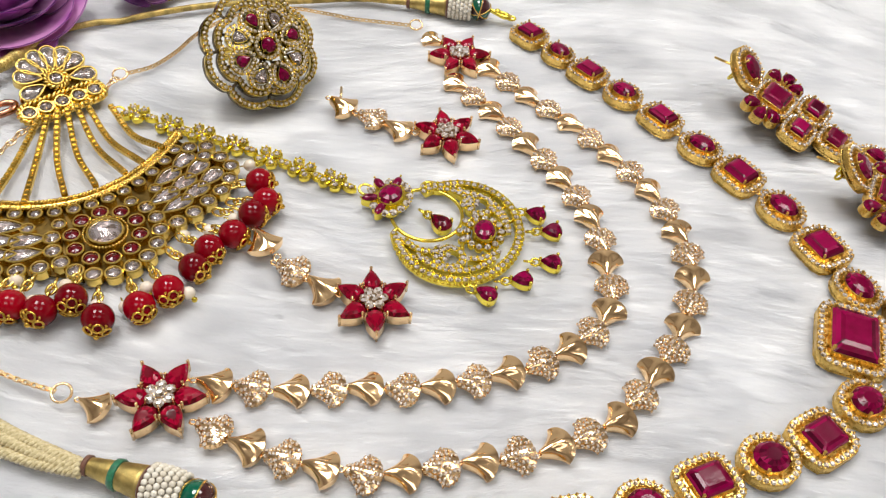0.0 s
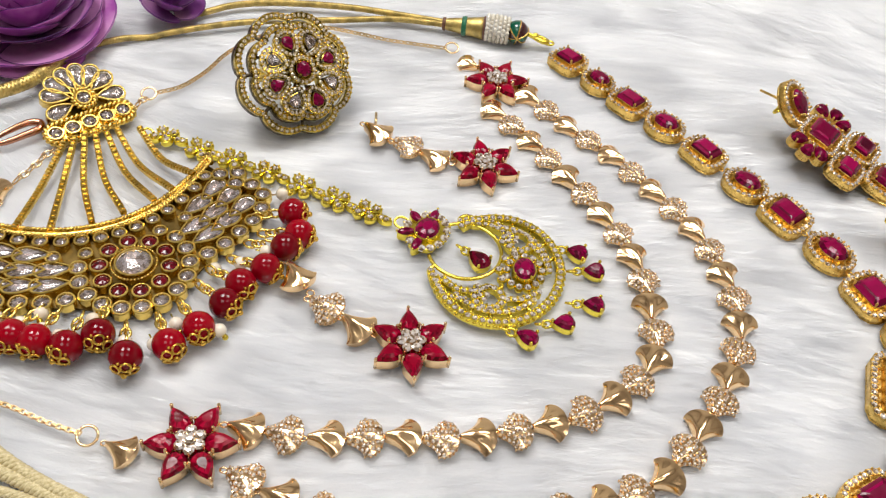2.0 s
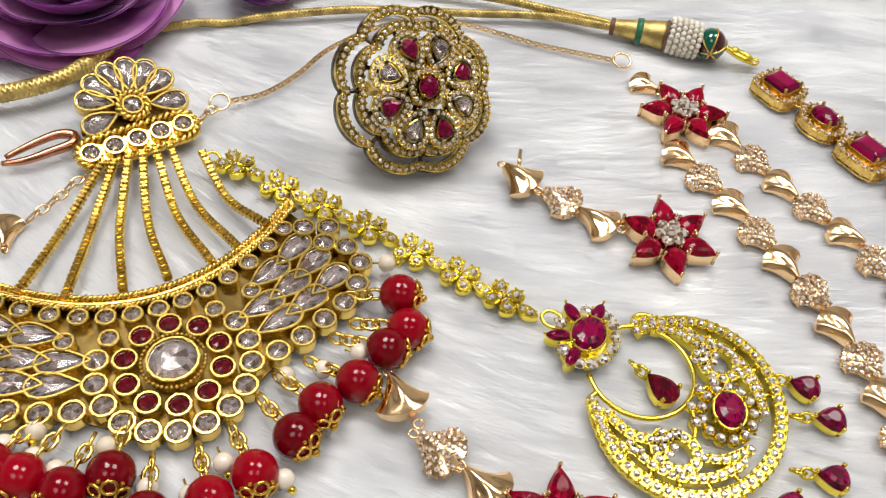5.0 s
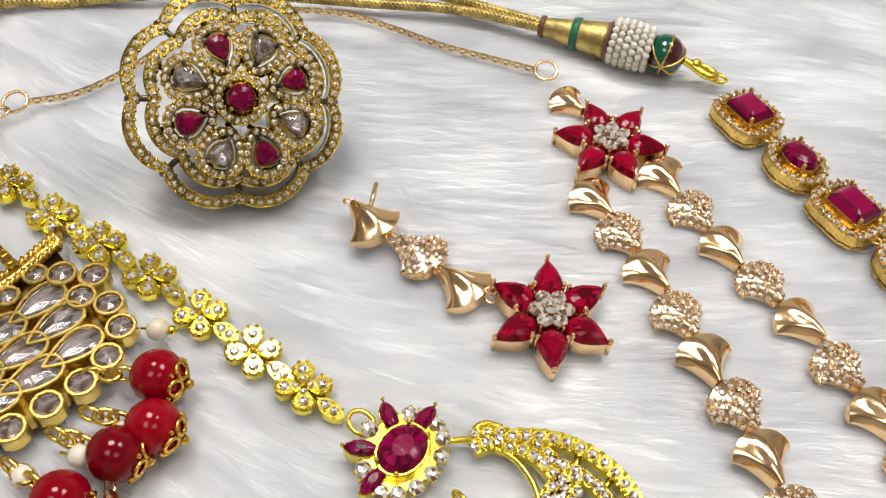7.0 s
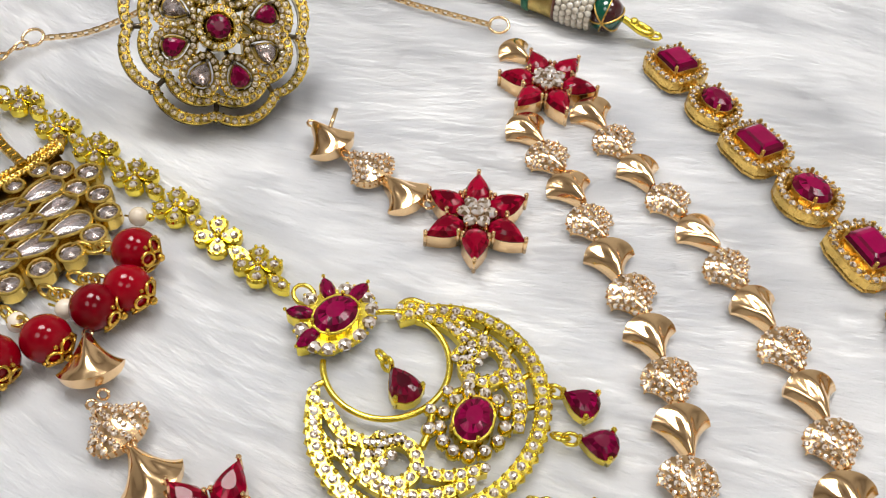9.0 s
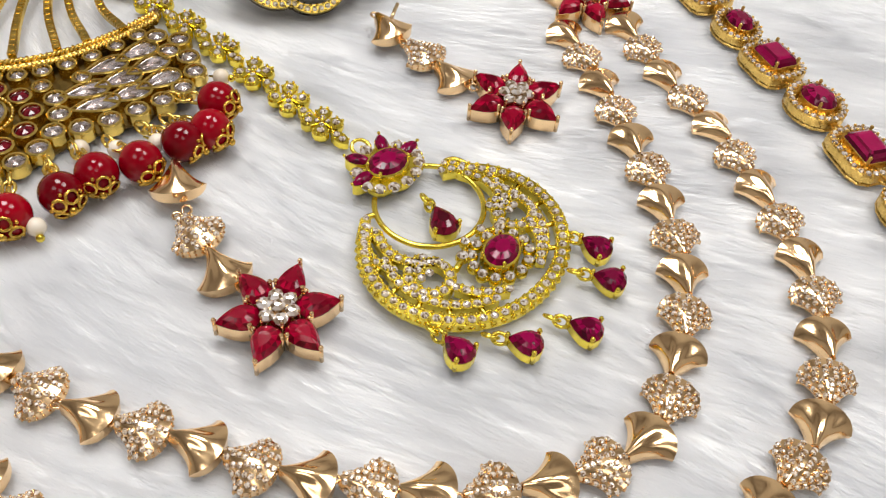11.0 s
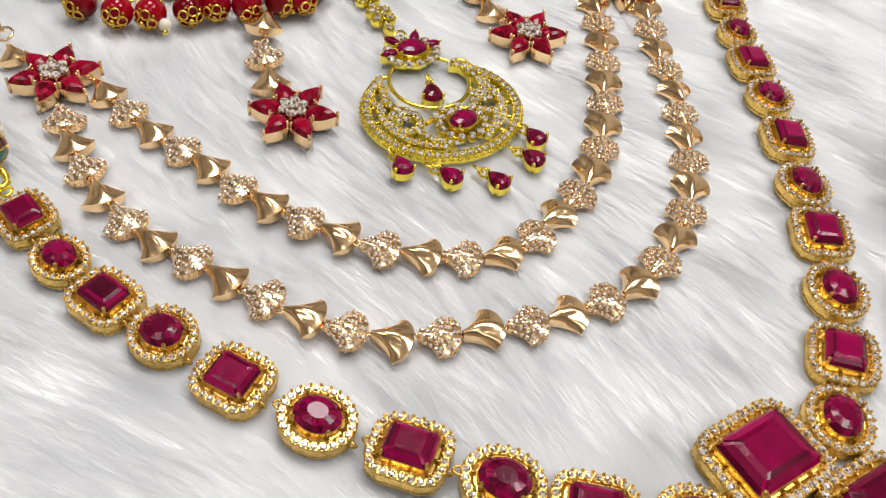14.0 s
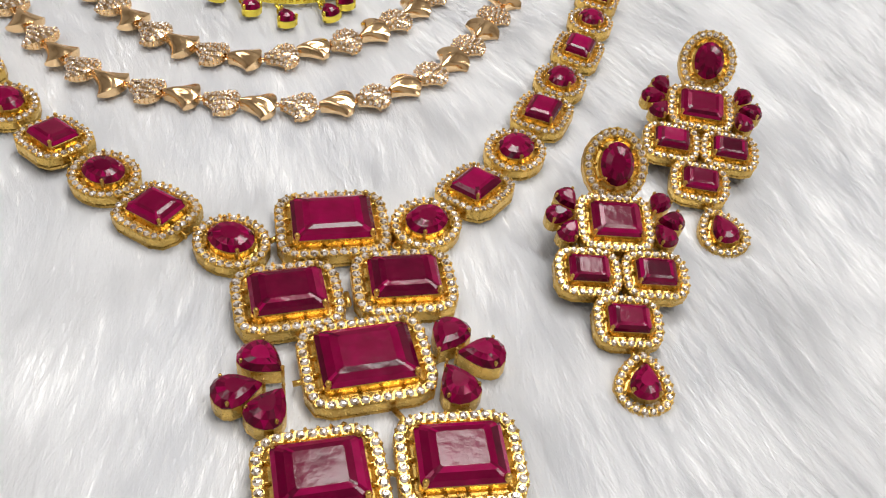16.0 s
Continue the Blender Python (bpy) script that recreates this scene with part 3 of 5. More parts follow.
def along(b, prof, m, n=16, mi=0, smooth=True):
    """A turned shape along +x: rows of x and radius."""
    r = [[tuple(m @ Vector((x, q * math.cos(a), q * math.sin(a)))) for a in (2 * math.pi * i / n for i in range(n))] for x, q in prof]
    b.loft(r, True, True, mi, smooth)


def cord_end(x, y, turn, cords, name):
    """Clasp, enamel bead, seed-pearl band, gold cone and plaited cords; x, y: the enamel bead; +x of its pose runs to the cord."""
    m = at(x, y, 4.0, turn)
    bead = Build()
    n, rows = 24, 10
    rings = [[(3.7 * math.sin(radians(180 * (k + 0.02) / (rows + 0.04))) * math.cos(a), 3.9 * math.sin(radians(180 * (k + 0.02) / (rows + 0.04))) * math.sin(a),
               3.9 * math.cos(radians(180 * (k + 0.02) / (rows + 0.04)))) for a in (2 * math.pi * i / n for i in range(n))] for k in range(rows + 1)]
    base = len(bead.v)
    for r in rings:
        bead.v.extend(r)
    for k in range(rows):
        for i in range(n):
            j = (i + 1) % n
            bead.face((base + k * n + i, base + k * n + j, base + (k + 1) * n + j, base + (k + 1) * n + i), (i // 4) % 2, True)
    eb = part("enamel_bead", bead, [ENAMEL_MAROON, ENAMEL_GREEN], ruby_necklace, "round maroon and green enamel bead with gold lines", m=m @ pose(0, 0, 0, 90, 20, 0))
    wires = Build()
    for i in range(6):
        a = 2 * math.pi * i * 4 / n
        wires.tube([(3.78 * math.sin(q) * math.cos(a), 3.98 * math.sin(q) * math.sin(a), 3.95 * math.cos(q)) for q in (math.pi * k / 12 for k in range(13))], 0.2, 5)
    part("gold_line", wires, NECK_GOLD, eb)
    band = Build()
    for row in range(6):
        r = 4.1 + 0.25 * math.sin(math.pi * row / 5)
        for i in range(19):
            a = 2 * math.pi * (i + 0.5 * (row % 2)) / 19
            band.ball((3.3 + row * 1.32, r * 0.93 * math.cos(a), r * 0.93 * math.sin(a)), 0.72, 7, 5)
    part("pearl_band", band, SEED_PEARL, ruby_necklace, "band of strung white seed pearls", m=m)
    cone = Build()
    prof = [(10.6, 3.9), (10.9, 4.0), (11.2, 3.7)]
    along(cone, prof, Matrix(), mi=1)
    along(cone, [(11.2, 3.6)] + [(11.2 + 1.0 * k, 3.6 - 0.145 * k + 0.06 * (k % 2)) for k in range(1, 13)] + [(23.6, 1.8)], Matrix(), mi=0)
    along(cone, [(16.6, 3.05), (16.8, 3.3), (18.0, 3.15), (18.2, 2.8)], Matrix(), mi=2)
    along(cone, [(23.4, 1.9), (23.5, 2.2), (24.4, 2.1), (24.5, 1.7)], Matrix(), mi=1)
    part("cord_cone", cone, [CORD, BROWN_THREAD, GREEN_THREAD], ruby_necklace, "gold thread cone with a green band", m=m @ pose(0, 0, 0, 0, 3, 0))
    clasp = Build()
    clasp.tube(spline([(-3.6, 0, 0), (-5.5, 0.3, -0.6), (-8.2, 1.2, -1.2), (-10.2, 0.4, -1.6), (-9.4, -1.0, -1.7), (-7.0, -1.3, -1.3), (-5.2, -0.6, -0.7)], 6),
               0.75, 8)
    clasp.ball((-6.0, -0.2, -0.6), 1.25, 10, 6)
    clasp.tube(loop_points((-10.8, -0.2, -2.2), (1, 0, 0), (0, 1, 0), 1.5, 1.2), 0.38, 6, closed=True)
    part("clasp", clasp, LEMON_GOLD, ruby_necklace, "shiny gold lobster clasp", m=m)
    for pts, r in cords:
        cb = Build()
        if name == "far":
            plait(cb, spline(pts, 8), r, 4, 2.6 + r, 0.36, both=True)
        else:
            plait(cb, spline(pts, 8), r, 4, 4.4)
        part("cord", cb, CORD if name == "far" else PALE_CORD, ruby_necklace, "plaited gold thread cord", m=Matrix())


cord_end(34.6, 253.2, 174.0, [
    ([(11, 255.6, 3.4), (-2, 257.6, 3), (-17, 259.6, 2.6), (-32, 259.6, 2.4), (-46, 258.8, 1.8), (-57, 256.2, 1.3), (-66, 251, 0.8), (-75, 246.5, 0.4)], 0.95),
    ([(11, 255.0, 3.0), (-6, 255.6, 2.6), (-24, 252.6, 2), (-46, 248.6, 1.6), (-55.2, 246, 1.5), (-64.2, 242.2, 1.5), (-73, 238.5, 1.1), (-79, 236, 0.3), (-86, 232.8, 1.2), (-96, 228, 0.6)], 0.9),
    ([(-95.5, 226, 2.4), (-99.8, 216.6, 3.2), (-104, 206, 3.8), (-111, 199.6, 3.6), (-124, 192, 3.4)], 1.7)], "far")
cord_end(-25.7, 74.2, 163.0, [
    ([(-49.5, 80.8, 3.4), (-58.5, 84.6, 3), (-68, 89, 2.6), (-82, 97, 2.6), (-104, 108, 2.4), (-130, 116, 2.4)], 1.2),
    ([(-49.5, 80.0, 3.0), (-59, 83.2, 2.6), (-68, 87, 2.4), (-84, 93, 2.4), (-106, 101, 2.2), (-130, 106, 2.2)], 1.2),
    ([(-49.5, 79.4, 2.8), (-59.5, 81.6, 2.2), (-70, 84.6, 2.0), (-90, 88, 2.0), (-130, 96, 2.0)], 1.0)], "near")


# ---- the pair of ruby earrings ----
def ruby_earring(pose_m, drop_v, drop_turn):
    e = thing("ruby_drop_earring", pose_m, "gold chandelier earring of ruby stones and crystals on white fur", "earring", "pair of ruby earrings")

    def block(u, v, o, prongs, cut, turn=0.0, name="setting", m=None, tall=3.7, label="", gap=0.85, width=1.6):
        g, h = halo_setting(o, gap, width, 2.5, tall, prongs, 1.5, True)
        s = Build()
        cut(s, o, tall - 0.1, 1.1)
        st = part(name, g, NECK_GOLD, e, local=m or at(u, v, 0.2, turn))
        part("ruby", s, RUBY, st, label)
        part("crystal_halo", h, CRYSTAL, st, "ring of small clear crystals")
        return st

    def box(a, c):
        return round_rect(a, c, 0.7, 2), [(sx * (a / 2 - 0.3), sy * (c / 2 - 0.2)) for sx, sy in ((1, 1), (-1, 1), (-1, -1), (1, -1))]
    top = at(-12.8, 0.6, 3.6, 0, 0, 32)
    o = oval(8.6, 6.6, 18)
    stud = block(0, 0, o, [(3.1, 2.5), (-3.1, 2.5), (-3.1, -2.5), (3.1, -2.5)], facet_cut, name="stud", m=top, label="oval faceted ruby-red stone", gap=1.2, width=1.9)
    post = Build()
    post.tube([(0, 0, 0.6), (-7.0, 0, -6.5)], 0.38, 6)
    post.ball((-7.0, 0, -6.5), 0.38, 6, 4)
    part("post", post, NECK_GOLD, stud, "thin gold ear post")
    clutch = Build()
    for sgn in (1, -1):
        clutch.tube(loop_points((0, sgn * 1.5, -3.4), (0, 1, 0), (0, 0, 1), 1.4, 1.1, 10), 0.4, 6, closed=True)
    along(clutch, [(-3.0, 1.2), (-2.6, 2.0), (-2.2, 1.2)], pose(0, 0, 0, 0, 90, 0) @ Matrix.Diagonal((-1, 1, 1, 1)))
    part("clutch", clutch, LEMON_GOLD, stud, "bright gold butterfly clutch")
    o, pr = box(8.0, 9.4)
    block(0, 0, o, pr, step_cut, label="rectangular step-cut ruby-red stone", width=1.8)
    o, pr = box(5.6, 7.4)
    for v in (-6.2, 6.2):
        block(11.4, v, o, pr, step_cut, label="rectangular step-cut ruby-red stone")
    block(21.4, 0, o, pr, step_cut, label="rectangular step-cut ruby-red stone")
    o = pear(7.2, 5.6)
    block(33.3, drop_v, o, [(3.4, 0), (-2.4, 2.3), (-2.4, -2.3)], facet_cut, drop_turn, label="pear-cut ruby-red stone", name="drop")
    pear_cluster(e, ((-4.4, -8.9), (-0.6, -10.7), (2.9, -9.0)), (-0.6, -6.8), (5.2, 4.1), 3.2, NECK_GOLD)
    pear_cluster(e, ((-4.4, 8.9), (-0.6, 10.7), (2.9, 9.0)), (-0.6, 6.8), (5.2, 4.1), 3.2, NECK_GOLD)
    joints = Build()
    for p, q in (((-7.6, 0.5, 2.6), (-5.6, 0.3, 1.8)), ((6.2, -4, 1.5), (7.4, -5, 1.5)), ((6.2, 4, 1.5), (7.4, 5, 1.5)), ((16, -4, 1.5), (17, -3, 1.5)), ((16, 4, 1.5), (17, 3, 1.5)),
                 ((26.3, drop_v * 0.2, 1.5), (28.6, drop_v * 0.6, 1.5)), ((11.4, -1.2, 1.5), (11.4, 1.2, 1.5)), ((-0.4, -7.4, 1.6), (-0.4, -6.4, 1.6)), ((-0.4, 7.4, 1.6), (-0.4, 6.4, 1.6))):
        joints.tube([p, q], 0.5, 6)
    part("joint", joints, NECK_GOLD, e)
    return e


ruby_earring(at(146.0, 171.0, 4.4, math.degrees(math.atan2(-0.466, 0.885)), 0, 11), 1.3, 174)
ruby_earring(at(123.4, 211.6, 4.8, math.degrees(math.atan2(-0.61, 0.79)), 0, 11.5), 4.6, 208)


# ---- rose-gold fan links ----
def fan_spot(s, w, open_deg, high, corner=0.16):
    """s: 0 at the wide arc, 1 at the narrow end; w: -1 to 1 across."""
    rho = 1 - 0.93 * s
    half = radians(open_deg) * (0.62 + 0.38 * rho ** 1.6)
    r = 8.3 * rho * (1 - corner * abs(w) ** 3 * rho)
    a = w * half
    return Vector((4.2 - r * math.cos(a), r * math.sin(a) + 0.45 * w * s, high(s, w)))


def fan_grid(open_deg, nz, ns, nw, corner=0.16):
    return [[tuple(fan_spot(i / ns, -1 + 2 * j / nw, open_deg, nz, corner)) for j in range(nw + 1)] for i in range(ns + 1)]


def plain_height(s, w):
    crown = (1 - w * w) ** 0.65
    swell = 0.42 + 0.58 * math.sin(math.pi * min(1.0, 0.2 + 0.7 * s)) ** 1.1
    dent = 0.5 * math.exp(-((abs(w) - 0.45) / 0.22) ** 2) * math.sin(math.pi * min(1, s * 1.3)) ** 2
    return 0.8 + 2.3 * crown * swell - dent * 0.8 + 0.4 * s


def pave_height(s, w):
    return 0.8 + 2.0 * (1 - w * w) ** 0.7 * (0.35 + 0.65 * math.sin(math.pi * min(1.0, 0.2 + 0.66 * s))) + 0.3 * s


def fan_body(b, rows):
    ns, nw = len(rows) - 1, len(rows[0]) - 1
    base = len(b.v)
    for r in rows:
        b.v.extend(r)
    for i in range(ns):
        for j in range(nw):
            a = base + i * (nw + 1) + j
            b.face((a, a + nw + 1, a + nw + 2, a + 1), 0, True)
    rim = [(0, j) for j in range(nw + 1)] + [(i, nw) for i in range(1, ns + 1)] + [(ns, j) for j in range(nw - 1, -1, -1)] + [(i, 0) for i in range(ns - 1, 0, -1)]
    top = [rows[i][j] for i, j in rim]
    low = [(x * 0.985, y * 0.97, 0.15) for x, y, z in top]
    b.loft([low, [(x, y, z - 0.02) for x, y, z in top]], bottom=True, top=False)
    b.tube(loop_points((4.5, 0, 1.2), (1, 0, 0), (0, 1, 0), 0.8, 0.65), 0.24, 5, closed=True)


def plain_fan():
    b = Build()
    fan_body(b, fan_grid(41, plain_height, 14, 18))
    return b.mesh("fan_link", ROSE_GOLD)


def pave_fan():
    g, c = Build(), Build()
    rows = fan_grid(46, pave_height, 8, 12, 0.3)
    fan_body(g, rows)

    def spot(s, w):
        return fan_spot(s, w, 46, pave_height, 0.3)
    for k in range(9):
        s = 0.05 + k * 0.106
        half = spot(s, 1).y
        n = max(1, round(2 * half / 1.12))
        for i in range(n + k % 2):
            w = max(-0.97, min(0.97, (i + 0.5 - 0.5 * (k % 2)) / n * 2 - 1))
            p = spot(s, w)
            nn = (spot(s + 0.01, w) - p).cross(spot(s, w + 0.01) - p).normalized()
            nn = nn if nn.z > 0 else -nn
            c.brilliant(p + nn * 0.14, 0.48, nn, n=7)
            q = spot(min(1, s + 0.053), max(-1, min(1, w)))
            g.dot(q + nn * 0.22, 0.26)
    for k in range(14):
        w = -1 + 2 * k / 13
        p = spot(0, w)
        g.dot((p.x, p.y, p.z * 0.75), 0.26)
        g.dot((p.x, p.y, p.z * 0.35), 0.24)
        for sg in (-1, 1):
            p = spot(k / 14, sg)
            g.dot((p.x, p.y, 0.7), 0.24)
    return g.mesh("pave_fan_link", ROSE_GOLD), c.mesh("crystal_pave", PAVE_CRYSTAL)


FAN = plain_fan()
PAVE, PAVE_STONES = pave_fan()


def fan_at(parent, kind, x, y, turn, z=0.2, k=1.0):
    m = at(x, y, z, turn, rnd.uniform(-7, 7), rnd.uniform(-5, 5)) @ Matrix.Scale(k, 4)
    if kind:
        part("fan_link", FAN, None, parent, m=m)
    else:
        f = part("pave_fan_link", PAVE, None, parent, "rose-gold fan link set with small crystals", m=m)
        part("crystal_pave", PAVE_STONES, None, f, kind="stuff")


def flower_meshes():
    o = pear(6.6, 4.5)
    leaf = Build()
    ring_wall(leaf, grow(o, -0.4), grow(o, 0.12), 0.0, 2.9, bevel=0.1)
    prong(leaf, 3.5, 0, 0.2, 3.8, 0.45)
    prong(leaf, -1.5, 2.15, 0.2, 4.0, 0.46)
    prong(leaf, -1.5, -2.15, 0.2, 4.0, 0.46)
    gem = Build()
    facet_cut(gem, grow(o, 0.12), 3.1, 1.35)
    hub = Build()
    along(hub, [(0.0, 3.0), (2.2, 2.9), (3.9, 2.4), (4.2, 1.9)], pose(0, 0, 0, 0, -90, 0), 12, smooth=False)
    for i in range(6):
        a = 2 * math.pi * (i + 0.5) / 6
        hub.tube([(1.5 * math.cos(a), 1.5 * math.sin(a), 0.8), (3.6 * math.cos(a), 3.6 * math.sin(a), 0.8)], 0.6, 6)
        prong(hub, 3.2 * math.cos(a), 3.2 * math.sin(a), 1.0, 4.4, 0.34)
    cry = Build()
    cry.brilliant((0, 0, 4.6), 1.15, n=10)
    return leaf.mesh("petal_setting", ROSE_GOLD), gem.mesh("ruby_petal", RUBY_RED), hub.mesh("flower_hub", ROSE_GOLD), cry.mesh("crystal", CRYSTAL)


LEAF, LEAF_GEM, HUB, HUB_GEM = flower_meshes()


def ruby_flower(parent, x, y, turn, z=0.3):
    base = at(x, y, z, turn, rnd.uniform(-3, 3), rnd.uniform(-3, 3))
    hub = part("flower_hub", HUB, None, parent, m=base)
    for i in range(7):
        a = math.pi / 3 * i + 0.5236
        c = (0, 0, 0.25) if i == 6 else (2.25 * math.cos(a), 2.25 * math.sin(a), -0.25)
        part("crystal", HUB_GEM, None, hub, "round clear crystal", m=base @ at(*c, turn=rnd.uniform(0, 60)))
    for i in range(6):
        m = base @ at(6.1 * math.cos(math.pi / 3 * i), 6.1 * math.sin(math.pi / 3 * i), 0, 60 * i)
        leaf = part("petal_setting", LEAF, None, parent, m=m)
        part("ruby_petal", LEAF_GEM, None, leaf, "pear-cut red stone")


rose_necklace = thing("fan_necklace", at(65, 140), "two-strand rose-gold fan link necklace with red stone flowers on fur", "necklace")
INNER = [(26.8, 214.4), (36.8, 203.4), (46.2, 189.7), (55.2, 176.4), (61.8, 161.5), (64.2, 144.9), (63.4, 129.1), (51.6, 116.9), (36.1, 108.9),
         (19.4, 104.5), (3.5, 103.1), (-11.7, 101.9), (-27.6, 102.5)]
OUTER = [(38.1, 223.4), (48.4, 211.3), (60.0, 199.9), (70.7, 186.8), (80.1, 173.1), (85.5, 157.1), (86.1, 140.9), (80.6, 124.8), (71.2, 110.8),
         (60.8, 98.1), (46.1, 90.7), (29.7, 86.5), (12.9, 83.1), (-3.8, 83.5), (-17.6, 87.7), (-26.4, 91.1)]
for line, count in ((INNER, 25), (OUTER, 30)):
    pts = spline([(x, y, 0) for x, y in line], 16)
    L = sum((b - a).length for a, b in zip(pts, pts[1:]))
    P = spaced(pts, L / (count - 1), closed=False)
    for i, p in enumerate(P):
        d = P[min(i + 1, len(P) - 1)] - P[max(i - 1, 0)]
        fan_at(rose_necklace, i % 2 == 0, p.x + rnd.uniform(-0.25, 0.25), p.y + rnd.uniform(-0.25, 0.25), math.degrees(math.atan2(d.y, d.x)) + rnd.uniform(-8, 8))
ruby_flower(rose_necklace, 27.6, 227.7, 3)
ruby_flower(rose_necklace, -37.6, 97.5, 5)
fan_at(rose_necklace, True, 19.4, 237.2, -35, k=0.85)
fan_at(rose_necklace, True, -51.5, 96.0, -200, k=0.85)
for c in ((13.6, 244.2), (-58.6, 98.2), (-72.4, 207.4)):
    ends = Build()
    ends.tube(loop_points((0, 0, 1.8), (1, 0, 0), (0, 0.97, 0.25), 2.1, 2.1, 16), 0.32, 6, closed=True)
    part("jump_ring", ends, CHAIN_GOLD, rose_necklace, "round rose-gold jump ring", m=at(*c))
thin = Build()
box_chain(thin, spline([(11.4, 244.0, 1.6), (1, 244.9, 1.4), (-7, 245.8, 1.2), (-16.6, 248.0, 1.0), (-28, 249.2, 1.0), (-42, 244.5, 1.2), (-53.5, 232, 1.4), (-59, 220.8, 1.2),
                        (-64.4, 213, 1.1), (-70.4, 208.6, 1.4)]), 1.1, 0.22)
part("chain", thin, CHAIN_GOLD, rose_necklace, "thin rose-gold box chain half sunk in fur", m=Matrix())
thin = Build()
box_chain(thin, spline([(-60.6, 98.8, 1.6), (-66, 100.3, 1.5), (-73, 102.8, 1.5), (-90, 110, 1.4), (-108, 130, 1.4), (-114, 158, 1.4), (-108, 180, 1.8)]), 1.1, 0.22)
part("chain", thin, CHAIN_GOLD, rose_necklace, "thin rose-gold box chain", m=Matrix())
tail = Build()
for i, p in enumerate(spaced(spline([(-73.4, 204.6, 1.6), (-78, 196, 0.9), (-85, 188, 0.8), (-91.6, 180, 1.4), (-93.4, 175, 1.5), (-96.2, 169, 1.4)]), 2.3, closed=False)):
    tail.tube(loop_points(p, (0.6, 0.7, 0.1 + 0.4 * (i % 2)), (0.7, -0.6, 0.5 * (i % 2)), 1.55, 1.1, 10), 0.25, 5, closed=True)
part("extension_chain", tail, CHAIN_GOLD, rose_necklace, "loose rose-gold extension chain", m=Matrix())
fan_at(rose_necklace, True, -99.6, 164.2, -60, k=0.9)
hook = Build()
hook.tube(spline([(-107, 181.5, 2.2), (-103.6, 185.6, 2.6), (-100.0, 189.6, 2.5), (-97.0, 190.4, 2.2), (-96.6, 188.2, 2), (-99.5, 185.2, 2), (-103.2, 181.8, 2), (-107, 180, 2)], 6),
          [0.55 + 0.5 * math.sin(math.pi * k / 42) for k in range(43)], 8)
part("lobster_clasp", hook, metal("copper_plate", (0.62, 0.28, 0.17), 0.16, 0.7), rose_necklace, "shiny copper-toned lobster clasp", m=Matrix())


# ---- the pair of flower earrings ----
def flower_earring(points, turn, label, disc):
    e = thing("flower_earring", at(points[3][0], points[3][1]), label, "earring", "pair of flower earrings")
    for i in range(3):
        (x, y), (nx, ny) = points[i], points[i + 1]
        fan_at(e, i != 1, x, y, math.degrees(math.atan2(ny - y, nx - x)) + 180 + (-12, 10, -14)[i], z=1.6 if i == 0 else 0.3, k=1.06)
    ruby_flower(e, *points[3], turn)
    x, y = points[0]
    b = Build()
    if disc:
        along(b, [(-0.2, 5.4), (-0.1, 5.7), (0.1, 5.7), (0.2, 5.4)], at(x - 0.4, y + 0.3, 1.2) @ pose(0, 0, 0, 0, -82, 20), 28)
        part("clutch_disc", b, PLASTIC, e, "round clear plastic clutch disc", m=Matrix())
    else:
        along(b, [(0, 0.9), (0.6, 1.5), (1.8, 1.6), (2.6, 1.0)], at(x - 0.6, y + 4.0, 2.6) @ pose(0, 0, 0, 0, -60, 90), 12)
        part("ear_clutch", b, CHAIN_GOLD, e, "small round gold clutch", m=Matrix())
        pin = Build()
        pin.tube([(x - 0.4, y + 1, 2.4), (x - 0.6, y + 6.4, 4.4)], 0.4, 6)
        part("ear_post", pin, CHAIN_GOLD, e, "thin gold ear post", m=Matrix())
    j = Build()
    for a, c in zip(points, points[1:]):
        f = 0.5 if c is not points[3] else 0.36
        j.tube(loop_points((a[0] + (c[0] - a[0]) * f, a[1] + (c[1] - a[1]) * f, 1.2), (1, 0, 0), (0, 0.8, 0.5), 0.9, 0.8), 0.25, 5, closed=True)
    part("jump_ring", j, ROSE_GOLD, e, m=Matrix())


flower_earring(((-7.2, 199.0), (1.6, 195.8), (9.3, 191.8), (23.4, 189.3)), 43, "rose-gold earring with red stone flower and fan links on fur", False)
flower_earring(((-22.6, 144.2), (-14.7, 136.5), (-7.0, 131.5), (5.7, 126.6)), 37, "rose-gold fan earring with red stone flower beside red beads", True)


# ---- the head pendant (tikka) ----
tikka = thing("head_pendant", at(8.3, 162.5), "lemon-gold head pendant with filigree crescent, crystals and ruby drops on fur", "pendant")
TURN = math.degrees(math.atan2(-0.375, 0.927))
TM = at(8.3, 162.5, 0, TURN)


